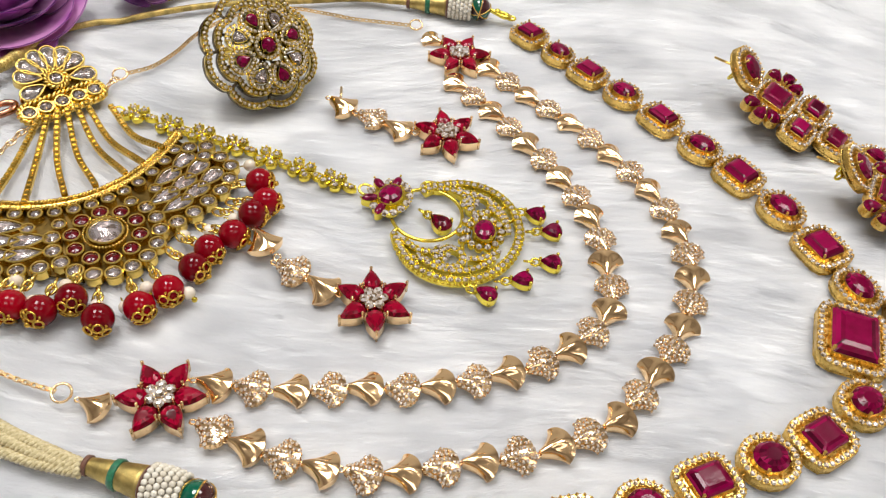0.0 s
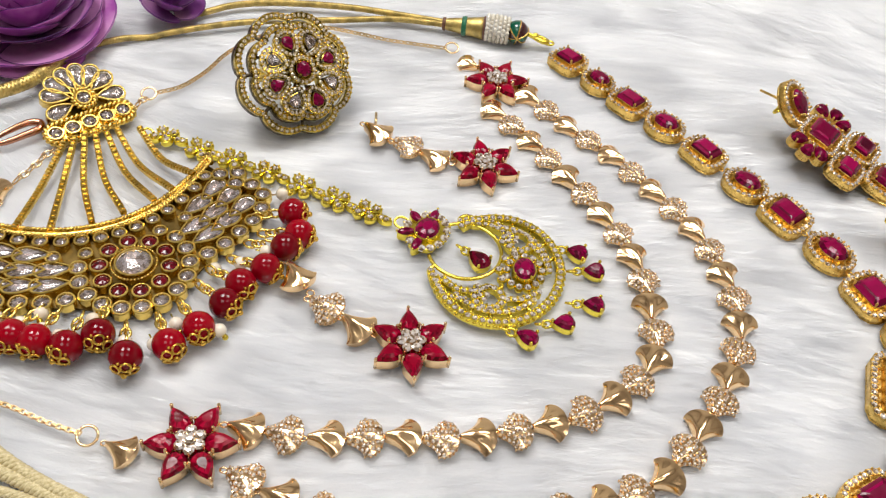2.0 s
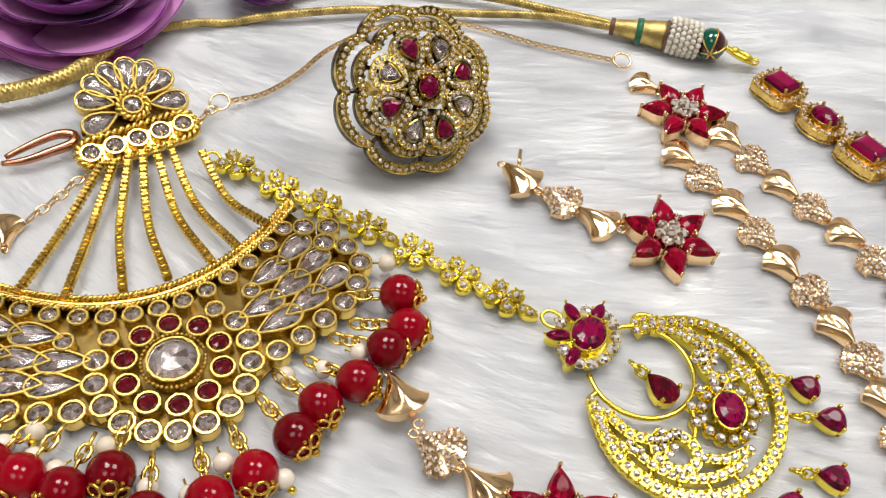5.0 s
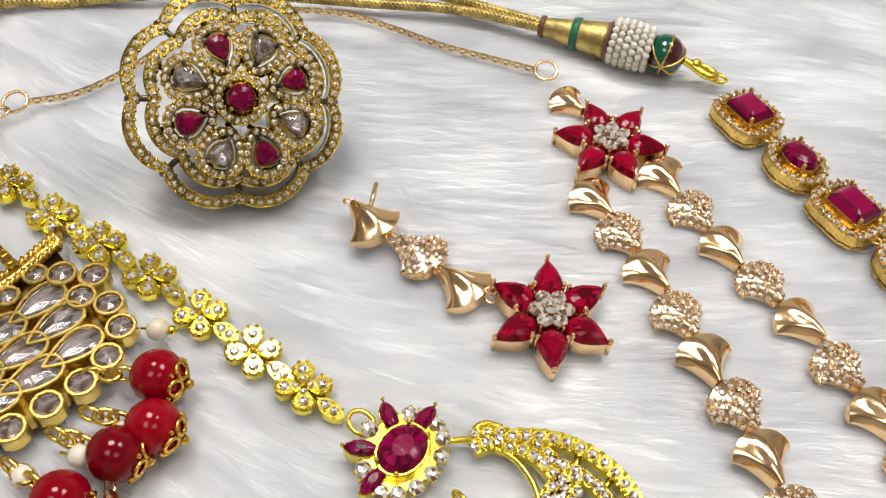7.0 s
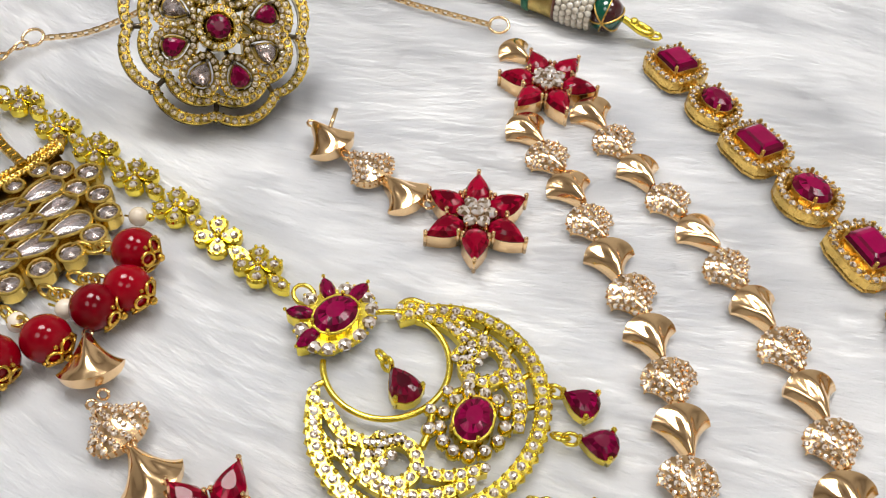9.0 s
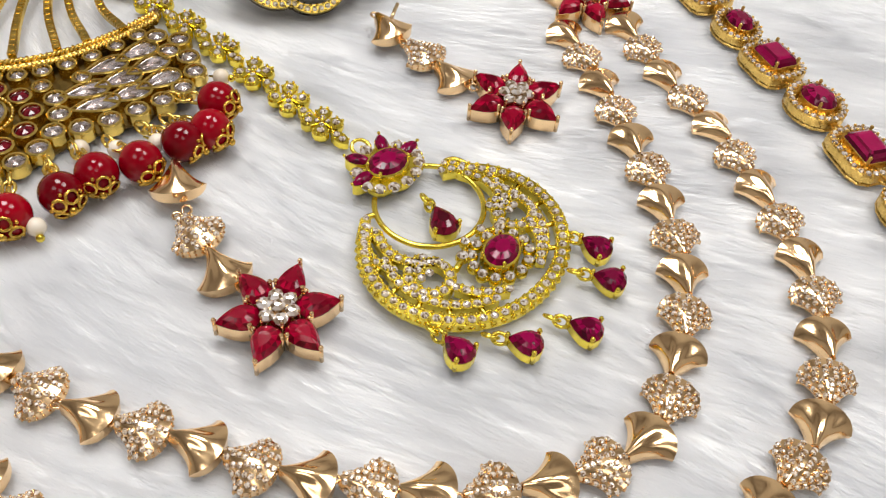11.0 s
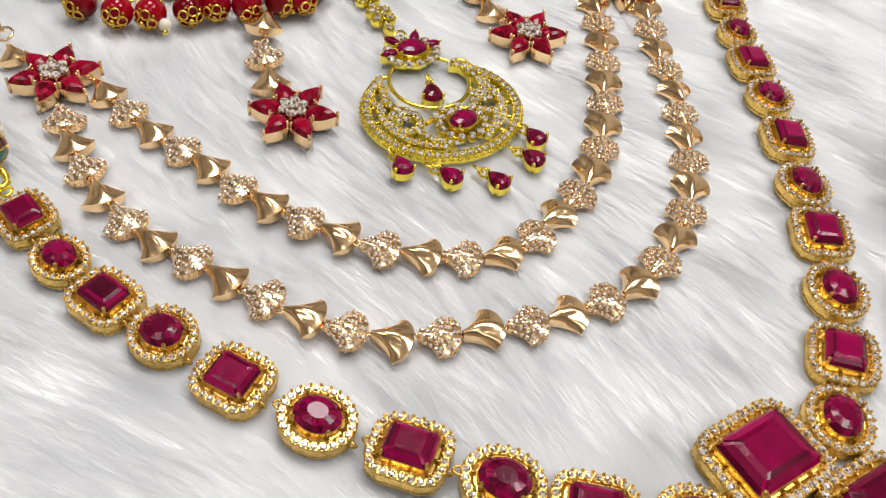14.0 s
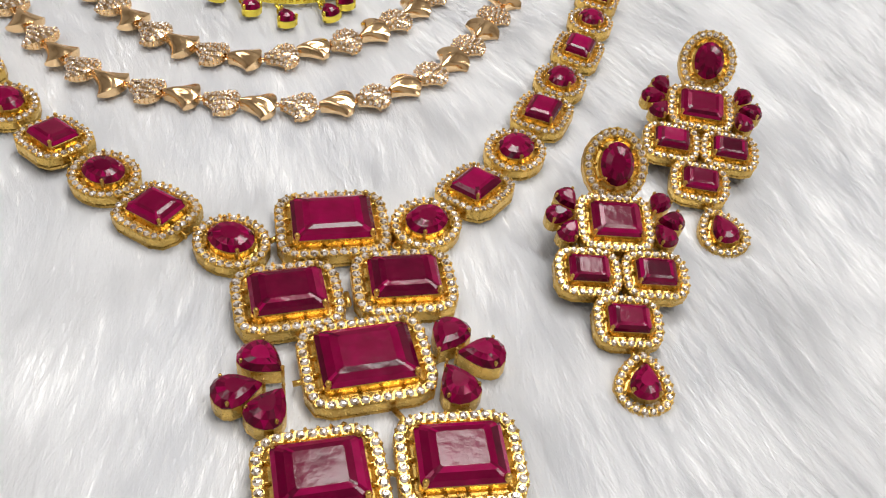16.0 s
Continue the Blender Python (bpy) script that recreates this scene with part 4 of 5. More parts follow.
def clover():
    g, c = Build(), Gems()
    for a in (45, 135, 225, 315):
        q = radians(a)
        m = Matrix.Translation((2.0 * math.cos(q), 2.0 * math.sin(q), 0)) @ Matrix.Rotation(q, 4, "Z")
        leaf = Build()
        o = [(x, y) for x, y in pear(4.0, 3.3, 12)]
        o = [(-x, y) for x, y in reversed(o)]
        leaf.loft([lift(scaled(o, 0.9), 0.1), lift(o, 0.6), lift(o, 1.6), lift(scaled(o, 0.85), 1.9)], bottom=True)
        for e in (25, 80, -25, -80, 180):
            leaf.dot((0.3 + 1.5 * math.cos(radians(e)), 1.4 * math.sin(radians(e)), 2.0), 0.34)
        g.add(leaf, m)
        c.brilliant(m @ Vector((0.55, 0, 2.05)), 0.74, n=8)
        c.brilliant(m @ Vector((-1.0, 0, 2.05)), 0.5)
    g.ball((0, 0, 2.0), 0.5, 6, 4)
    # the small stone-set bar to the next clover
    g.loft([lift([(x + 5.0, y) for x, y in marquise(4.6, 2.6)], 0.2), lift([(x + 5.0, y) for x, y in marquise(4.6, 2.6)], 1.5)], bottom=True)
    for x in (4.1, 5.7):
        c.brilliant((x, 0, 1.7), 0.66, n=8)
        for y in (-0.9, 0.9):
            g.dot((x + 0.7, y, 1.6), 0.26)
    g.tube(loop_points((2.9, 0, 1), (1, 0, 0), (0, 0, 1), 0.7, 0.6), 0.22, 5, closed=True)
    return g.mesh("clover_link", LEMON_GOLD), c


CLOVER, CLOVER_GEMS = clover()
CLOVERS = [(-64.1, 190.4), (-54.0, 186.6), (-44.6, 183.6), (-35.1, 180.0), (-25.3, 176.0), (-16.0, 172.2), (-7.4, 168.6)]
for i, (x, y) in enumerate(CLOVERS):
    nx, ny = CLOVERS[i + 1] if i < 6 else (-0.4, 165.3)
    c = part("clover_link", CLOVER, None, tikka, "gold clover link set with crystals", m=at(x, y, 0.3, math.degrees(math.atan2(ny - y, nx - x)), rnd.uniform(-8, 8), rnd.uniform(-5, 5)))
    part("crystal", CLOVER_GEMS, CRYSTAL, c)
b = Build()
b.tube(loop_points((-69.0, 191.6, 1.3), (0.9, -0.3, 0), (0.3, 0.9, 0.3), 1.7, 1.2, 12), 0.35, 6, closed=True)
part("end_loop", b, LEMON_GOLD, tikka, m=Matrix())
b = Build()
b.tube(loop_points((-7.2, 0.4, 1.8), (1, 0, 0), (0, 0.9, 0.4), 2.0, 1.5, 12), 0.38, 6, closed=True)
part("end_loop", b, LEMON_GOLD, tikka, local=at(0, 0, 0, TURN))


def tikka_motif():
    g, c = Build(), Gems()
    body = [(5.0 * math.cos(t) - 0.2 + 0.4 * math.cos(8 * t), 6.4 * math.sin(t) + 0.4 * math.sin(8 * t)) for t in (2 * math.pi * i / 32 for i in range(32))]
    g.loft([lift(scaled(body, 0.95), 0.2), lift(body, 0.7), lift(body, 1.9), lift(scaled(body, 0.93), 2.2)], bottom=True)
    o = oval(6.2, 7.8, 18)
    ring_wall(g, grow(o, -0.3), grow(o, 0.3), 1.8, 3.4, bevel=0.12)
    for a in (60, 120, 240, 300):
        prong(g, 3.1 * math.cos(radians(a)), 3.9 * math.sin(radians(a)), 2, 3.9, 0.42)
    for k in range(9):
        t = radians(-105 + 210 * k / 8)
        p = (4.6 * math.cos(t) + 0.2, 6.1 * math.sin(t), 2.35)
        c.brilliant(p, 1.1, n=8)
        for d in (-0.14, 0.14):
            g.dot((5.4 * math.cos(t + d) + 0.2, 6.9 * math.sin(t + d), 2.3), 0.32)
    for k in range(3):
        t = radians(180 + (-62, 0, 62)[k])
        c.brilliant((5.4 * math.cos(t), 5.6 * math.sin(t), 2.4), 1.2, n=8)
        g.dot((6.5 * math.cos(t), 6.7 * math.sin(t), 2.3), 0.36)
    leaves = []
    for a in (180 - 88, 180 - 32, 180 + 32, 180 + 88):
        q = radians(a)
        m = at(4.9 * math.cos(q) - 0.3, 5.5 * math.sin(q), 0, a)
        mo = marquise(4.6, 2.4)
        lf = Build()
        ring_wall(lf, grow(mo, -0.3), grow(mo, 0.12), 0.4, 2.6, bevel=0.1)
        lf.dot((2.5, 0, 3.0), 0.36), lf.dot((-2.5, 0, 3.0), 0.36)
        sm = Build()
        facet_cut(sm, mo, 2.8, 0.7)
        leaves.append((m, lf, sm))
    st = Build()
    facet_cut(st, o, 3.3, 1.2)
    mot = part("flower_motif", g, LEMON_GOLD, tikka, m=TM @ at(0, 0, 0.4))
    part("ruby", st, RUBY, mot, "oval faceted ruby-red stone")
    part("crystal", c, CRYSTAL, mot, "small clear crystals")
    for m, lf, sm in leaves:
        l = part("petal_setting", lf, LEMON_GOLD, tikka, m=TM @ at(0, 0, 0.4) @ m)
        part("ruby", sm, RUBY, l, "marquise ruby-red stone")


tikka_motif()


def stud_line(g, c, pts, width, z, pitch, r, mi=0):
    """A gold ribbon set with a row of crystals."""
    P = spaced(pts, 0.8, closed=False)
    lft, rgt = [], []
    for i, p in enumerate(P):
        d = (P[min(i + 1, len(P) - 1)] - P[max(i - 1, 0)]).normalized()
        s = Vector((-d.y, d.x, 0))
        lft.append(p + s * width / 2), rgt.append(p - s * width / 2)
    up = Vector((0, 0, 1))
    g.loft([[a + up * 0.2, a + up * z, b_ + up * z, b_ + up * 0.2] for a, b_ in zip(lft, rgt)], bottom=True, top=True, closed=True)
    Q = spaced(pts, pitch, closed=False)
    for i, p in enumerate(Q):
        c.brilliant((p.x, p.y, z + 0.12), r, n=8)
        if i + 1 < len(Q):
            e = (p + Q[i + 1]) / 2
            d = (Q[i + 1] - p).normalized()
            for s in (-1, 1):
                g.dot((e.x - d.y * s * width * 0.38, e.y + d.x * s * width * 0.38, z + 0.14), 0.38)


def arc(cx, cy, r, a0, a1, n=30, ry=None):
    return [(cx + r * math.cos(radians(a0 + (a1 - a0) * i / n)), cy + (ry or r) * math.sin(radians(a0 + (a1 - a0) * i / n)), 0) for i in range(n + 1)]


def tikka_crescent():
    g, c = Build(), Gems()
    cx, cy = 20.2, -1.6
    stud_line(g, c, arc(cx, cy, 15.6, -146, 150, 60, 17.6), 2.2, 1.9, 1.85, 0.68)
    for i in range(52):
        a = radians(-142 + 286 * i / 51)
        g.ball((cx + 16.5 * math.cos(a), cy + 18.5 * math.sin(a), 1.1), 0.72, 6, 4)
        g.dot((cx + 14.7 * math.cos(a), cy + 16.6 * math.sin(a), 1.9), 0.42)
    g.tube([(x, y, 1.3) for x, y, z in arc(10.6, 0, 9.4, -142, 142, 50)], 0.5, 8)
    for sg in (1, -1):
        g.tube(spline([(5.8, sg * 8.2, 1.2), (5.2, sg * 10.0, 1.1), (6.0, sg * 11.5, 1.1), (8.0, sg * 13.2 - 1, 1.1)], 6), 0.55, 6)
        stud_line(g, c, spline([(8.8, sg * 10.4 - 0.8, 0), (13.6, sg * 12.0 - 0.8, 0), (18.2, sg * 10.6 - 0.6, 0), (20.6, sg * 7.6 - 0.5, 0)], 8), 1.9, 1.8, 1.7, 0.62)
        stud_line(g, c, spline([(5.6, sg * 9.6 - 0.6, 0), (8.6, sg * 12.6 - 1.2, 0), (13.0, sg * 14.2 - 1.4, 0), (16.6, sg * 13.4 - 1.2, 0)], 8), 1.7, 1.7, 1.7, 0.58)
        # scroll with a stone in its eye
        sc = []
        for k in range(34):
            t = k / 33
            a = sg * (200 - 470 * t)
            r = 4.6 - 3.0 * t
            sc.append((20.9 + r * math.cos(radians(a)) + 1.5 * (1 - t), sg * 9.9 - 1.2 + r * math.sin(radians(a)), 0))
        stud_line(g, c, sc, 1.9, 1.8, 1.75, 0.7)
        c.brilliant((21.1, sg * 9.9 - 1.2, 2.0), 0.75, n=8)
        g.tube(spline([(17.5, sg * 13.8 - 1, 1.2), (23.5, sg * 13.9 - 1, 1.3), (28.2, sg * 10.8 - 1, 1.3), (31.0, sg * 6.6 - 0.6, 1.3)], 8), 0.45, 6)
        stud_line(g, c, spline([(26.0, sg * 9.6 - 0.6, 0), (29.0, sg * 8.0 - 0.5, 0), (32.2, sg * 4.0 - 0.3, 0)], 6), 1.6, 1.9, 1.85, 0.7)
        stud_line(g, c, arc(cx, cy, 12.6, sg * 22, sg * 118, 24, 14.4), 1.7, 1.7, 1.75, 0.68)
        for a in (35, 55, 75, 95, 115):
            q = radians(sg * a)
            g.tube([(cx + 12.4 * math.cos(q), cy + 14.2 * math.sin(q), 1.2), (cx + 15.4 * math.cos(q + 0.05), cy + 17.3 * math.sin(q + 0.05), 1.2)], 0.5, 5)
        c.brilliant((22.4, sg * 4.6, 2.1), 0.95, n=8)
        c.brilliant((20.6, sg * 2.0, 2.0), 0.8, n=8)
        g.ball((22.4, sg * 4.6, 1.2), 1.25, 8, 5), g.ball((20.6, sg * 2.0, 1.2), 1.1, 8, 5)
        g.tube(spline([(20.5, sg * 1.2, 1.2), (22.4, sg * 4.6, 1.2), (23.4, sg * 7.4, 1.2)], 5), 0.6, 6)
    for i in range(13):
        a = 2 * math.pi * i / 13
        p = (26.6 + 4.4 * math.cos(a), 0.2 + 5.3 * math.sin(a), 2.0)
        c.brilliant(p, 0.85, n=8)
        g.ball((p[0], p[1], 1.0), 1.2, 8, 5)
        g.dot((26.6 + 5.4 * math.cos(a + 0.24), 0.2 + 6.3 * math.sin(a + 0.24), 1.9), 0.3)
    o = oval(5.6, 7.4, 18)
    o = [(x * math.cos(0.3) - y * math.sin(0.3) + 0, x * math.sin(0.3) + y * math.cos(0.3)) for x, y in o]
    seat = Build()
    ring_wall(seat, grow(o, -0.3), grow(o, 0.3), 0.4, 3.0, bevel=0.12)
    for a in (50, 130, 230, 310):
        prong(seat, 3.1 * math.cos(radians(a) + 0.2), 3.7 * math.sin(radians(a) + 0.2), 0.6, 3.6, 0.38)
    g.add(seat, Matrix.Translation((26.6, 0.2, 0)))
    body = part("crescent", g, LEMON_GOLD, tikka, "openwork lemon-gold crescent", m=TM @ at(0.2, -0.7, 0.4))
    part("crystal", c, CRYSTAL, body, "small clear crystals")
    st = Build()
    facet_cut(st, o, 2.9, 1.2)
    part("ruby", st, RUBY, body, "oval faceted ruby-red stone", local=at(26.6, 0.2, 0))


tikka_crescent()


def drop_meshes(L, W, mat_gem):
    o = pear(L, W)
    o = [(-x, y) for x, y in reversed(o)]
    g, s = Build(), Build()
    ring_wall(g, grow(o, -0.4), grow(o, 0.15), 0.2, 2.0, bevel=0.1)
    for x, y in ((-L / 2 - 0.2, 0), (L * 0.3, W * 0.47), (L * 0.3, -W * 0.47)):
        prong(g, x, y, 0.3, 2.9, 0.48)
    g.tube(loop_points((-L / 2 - 1.3, 0, 1.3), (1, 0, 0), (0, 0.7, 0.7), 1.2, 0.9, 10), 0.33, 6, closed=True)
    g.tube(loop_points((-L / 2 - 2.8, 0, 1.3), (1, 0, 0), (0, 0.7, -0.7), 1.3, 1.0, 10), 0.33, 6, closed=True)
    facet_cut(s, grow(o, 0.1), 2.2, 1.3)
    return g.mesh("ruby_drop", LEMON_GOLD), s.mesh("ruby", mat_gem)


DROP, DROP_GEM = drop_meshes(5.4, 4.6, RUBY)
for (x, y), (rx_, ry_) in (((36.8, 12.4), (30.5, 11.4)), ((42.4, 8.5), (37.0, 5.9)), ((45.7, -2.4), (39.2, -4.6)), ((40.8, -11.2), (35.4, -14.0)), ((34.3, -19.6), (28.2, -19.4))):
    ang = math.degrees(math.atan2(y - ry_, x - rx_))
    d = part("ruby_drop", DROP, None, tikka, m=TM @ at(x, y, 0.3, ang, rnd.uniform(-8, 8), 0))
    part("ruby", DROP_GEM, None, d, "pear-cut ruby-red stone")
DROP, DROP_GEM = drop_meshes(6.4, 4.8, RUBY_DARK)
d = part("ruby_drop", DROP, None, tikka, "dark ruby drop hanging inside the ring", m=TM @ at(15.2, -2.3, 0.4, -20))
part("ruby", DROP_GEM, None, d, "dark pear-cut ruby stone")


# ---- the red-beaded crescent headpiece ----
jhoomar = thing("beaded_headpiece", at(-60, 142.5), "antique-gold crescent headpiece with glass stones, pearls and red beads", "headpiece")
JM = at(-60, 142.5, 0, 31.5)


def rope(b, pts, r, pitch=1.1):
    for i, p in enumerate(spaced(pts, pitch, closed=False)):
        b.ball(p, r, 6, 4)


def bezel_stone(o, h, wall=2.4):
    g, s = Build(), Build()
    ring_wall(g, grow(o, -0.15), grow(o, 0.4), 0.0, wall, bevel=0.16)
    rose_cut(s, grow(o, -0.08), wall - 0.7, h * 0.75)
    n = len(o)
    base = len(g.v)
    g.v.extend(lift(grow(o, 0.02), wall - 0.5))
    g.v.extend(lift(scaled(o, 0.5), wall - 1.1))
    g.v.append((0, 0, wall - 1.5))
    for i in range(n):
        j = (i + 1) % n
        g.face((base + i, base + j, base + n + j, base + n + i), 1)
        g.face((base + n + i, base + n + j, base + 2 * n), 1)
    return g, s


KINDS = {
    "round": bezel_stone(oval(3.7, 3.7, 12), 1.0), "small": bezel_stone(oval(3.0, 3.0, 12), 0.9), "leaf": bezel_stone(pear(6.6, 3.7, 16), 1.0),
    "petal": bezel_stone(pear(7.4, 4.3, 18), 0.9, 3.0), "drop": bezel_stone(pear(8.6, 4.6, 18), 1.0), "centre": bezel_stone(oval(8.2, 8.2, 16), 2.0, 3.6)}
KIND_MESH = {k: (g.mesh("bezel", [KUNDAN_GOLD, SILVER_FOIL]), s.mesh("glass_stone", FOIL)) for k, (g, s) in KINDS.items()}
MAROON = KINDS["round"][1].mesh("maroon_stone", GARNET)


def set_stone(kind, m, maroon=False):
    g, s = KIND_MESH[kind]
    bz = part("bezel", g, None, jhoomar, m=m)
    if maroon:
        part("maroon_stone", MAROON, None, bz, "dark maroon glass stone")
    else:
        part("glass_stone", s, None, bz, "clear foiled glass stone")


def jh(x, y, turn=0.0, z=1.2):
    return JM @ at(x, y, z, turn)


set_stone("centre", jh(0, 0, 10, 1.4))
for i in range(10):
    a = 2 * math.pi * (i + 0.3) / 10
    set_stone("round", jh(8.0 * math.cos(a), 8.0 * math.sin(a), 0, 1.3), True)
for i in range(16):
    a = radians(-90 + (i - 7.5) * 20.5)
    if math.sin(a) < 0.55:
        set_stone("round", jh(12.6 * math.cos(a), 12.6 * math.sin(a), 0, 1.1))
ROUNDS = [(16.6, -3.4), (21.4, -2.0), (26.0, 0.2), (30.4, 2.4), (34.0, 5.6), (36.2, 10.0), (35.0, 14.4), (31.4, 16.6), (33.4, 20.0), (29.0, 21.4), (15.8, 10.2)]
DROPS = [(18.6, 2.6, 196), (24.2, 5.0, 202), (29.6, 8.2, 208), (16.6, 6.6, 196), (22.4, 9.2, 204), (27.6, 12.8, 212), (19.8, 13.2, 205), (25.4, 17.0, 214)]
for sg in (1, -1):
    set_stone("small", jh(sg * 8.9, 8.6, 0, 1.0))
    for x, y in ROUNDS:
        set_stone("round" if x > 16 else "small", jh(sg * x, y))
    for x, y, t in DROPS:
        set_stone("drop", jh(sg * x, y, t if sg > 0 else 180 - t, 1.0))
for x in (0.0, 4.3, -4.3, 8.6, -8.6, 12.9, -12.9, 17.2, -17.2, 21.5, -21.5, 25.4, -25.4):
    set_stone("small", jh(x, 11.9 + 0.0163 * x * x, 0, 1.0))
# Plate under the stones; its dark colour paints the shaded gaps between them.
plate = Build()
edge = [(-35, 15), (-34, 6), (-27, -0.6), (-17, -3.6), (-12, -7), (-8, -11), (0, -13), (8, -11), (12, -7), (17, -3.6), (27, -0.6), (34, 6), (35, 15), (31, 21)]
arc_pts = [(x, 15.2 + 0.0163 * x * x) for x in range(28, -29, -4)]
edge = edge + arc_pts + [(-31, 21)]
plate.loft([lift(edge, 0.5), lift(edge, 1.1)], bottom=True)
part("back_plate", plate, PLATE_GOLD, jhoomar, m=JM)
rim = Build()
line = spline([(x, 14.0 + 0.0163 * x * x, 3.0) for x in (-28.5, -22, -15, -8, 0, 8, 15, 22, 28.5)], 8)
plait(rim, line, 0.6, 2, 1.7, 0.62)
plait(rim, [(p.x, p.y + 2.1, p.z + 0.1) for p in line], 0.6, 2, 1.7, 0.62)
rim.tube([(p.x, p.y + 1.05, p.z - 0.75) for p in line], 0.95, 8)
for sg in (1, -1):
    rim.tube([(sg * 28.5, 26.6, 2.8), (sg * 28.9, 30.4, 2.8)], 0.8, 6)
part("rope_rim", rim, metal("polished_gold_rope", (0.95, 0.66, 0.16), 0.22, 0.6), jhoomar, "twisted bright gold rim", m=JM)
collar = Build()
rope(collar, [(5.2 * math.cos(q), 5.2 * math.sin(q), 2.9) for q in (2 * math.pi * k / 32 for k in range(33))], 0.42, 0.8)
part("rope_ring", collar, KUNDAN_GOLD, jhoomar, "fine gold rope ring", m=JM @ at(0, 0, 1.4))
for (x0, y0), (x1, y1) in (((-87.7, 181.8), (-90.2, 151.4)), ((-85.6, 183.2), (-82.2, 151.8)), ((-83.6, 185.6), (-73.6, 155.6)), ((-81.3, 186.8), (-67.1, 159.6)),
                           ((-79.0, 188.2), (-60.9, 164.6)), ((-77.0, 190.2), (-57.5, 169.0)), ((-70.0, 189.4), (-53.7, 175.2))):
    ch = Build()
    sag = 1.6 * (1 if x1 > x0 + 6 else 0.4)
    mid = ((x0 + x1) / 2 - sag * 0.5, (y0 + y1) / 2 - sag, 2.2)
    link_chain(ch, spline([(x0, y0, 4.0), mid, (x1, y1, 3.4)], 10), 2.0, 1.6)
    part("box_chain", ch, CHAIN_BRIGHT, jhoomar, "gold box chain", m=Matrix())
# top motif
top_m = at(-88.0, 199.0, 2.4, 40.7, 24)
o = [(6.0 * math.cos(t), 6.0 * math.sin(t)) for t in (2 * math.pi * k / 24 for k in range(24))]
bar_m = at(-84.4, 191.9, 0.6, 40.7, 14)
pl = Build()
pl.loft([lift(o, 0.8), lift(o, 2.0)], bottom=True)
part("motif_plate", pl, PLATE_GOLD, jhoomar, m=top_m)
pl = Build()
bar = round_rect(23.5, 6.2, 2.6)
pl.loft([lift(bar, 0.8), lift(bar, 2.0)], bottom=True)
plait(pl, [(x, y, 2.5) for x, y in (lambda q: q + [q[0]])(grow(bar, 0.1))], 0.85, 2, 2.7, 0.62)
part("motif_bar", pl, KUNDAN_GOLD, jhoomar, "gold bar edged with twisted rope", m=bar_m)
for k in range(5):
    set_stone("round", bar_m @ at(-9.4 + 4.7 * k, 0, 1.0))
set_stone("round", top_m @ at(0, 0, 2.2))
rr = Build()
plait(rr, [(2.9 * math.cos(q), 2.9 * math.sin(q), 4.0) for q in (2 * math.pi * k / 24 for k in range(25))], 0.75, 2, 2.2, 0.62)
part("rope_ring", rr, KUNDAN_GOLD, jhoomar, m=top_m)
for k in range(8):
    a = 2 + 176 * k / 7 + (-12 if k == 0 else 12 if k == 7 else 0)
    set_stone("petal", top_m @ at(7.2 * math.cos(radians(a)), 7.2 * math.sin(radians(a)), 1.0, a + 180))
tail2 = Build()
along(tail2, [(0, 0.5), (1, 0.9), (7, 0.9), (8, 0.5)], at(-84, 190, 1.4, -50), 8)
part("hook", tail2, LEMON_GOLD, jhoomar, "bright gold hook", m=Matrix())

bead = Build()
bead.ball((0, 0, 0), 3.7, 24, 14)
BEAD = bead.mesh("red_bead", RED_BEAD)
cap = Build()
for i in range(5):
    a = 2 * math.pi * i / 5
    d = Vector((0.84, 0.54 * math.cos(a), 0.54 * math.sin(a))).normalized()
    u = d.orthogonal().normalized()
    cap.tube(loop_points(d * 3.8, u, d.cross(u), 1.12, 1.12, 9), 0.3, 5, closed=True)
    a += math.pi / 5
    d = Vector((0.66, 0.75 * math.cos(a), 0.75 * math.sin(a))).normalized()
    cap.ball(d * 3.8, 0.4, 6, 4)
cap.ball((4.3, 0, 0), 0.75, 8, 5)
CAP = cap.mesh("bead_cap", metal("orange_gold_filigree", (0.92, 0.58, 0.10), 0.24, 0.6))
pearl = Build()
pearl.ball((0, 0, 0), 1.65, 14, 9)
PEARL_MESH = pearl.mesh("pearl", PEARL)
pin = Build()
pin.ball((2.1, 0, 0), 0.75, 8, 5)
pin.tube([(-2.6, 0, 0), (2.0, 0, 0)], 0.2, 5)
PIN = pin.mesh("head_pin", LEMON_GOLD)
BEADS = [(-93.4, 123.3), (-86.4, 120.3), (-80.5, 119.9), (-75.2, 119.1), (-68.4, 118.1), (-62.6, 121.9), (-55.4, 116.7), (-47.2, 120.7), (-41.8, 126.0),
         (-37.3, 133.3), (-34.8, 139.5), (-29.8, 144.9), (-26.2, 152.1), (-23.4, 156.9), (-26.0, 163.9)]
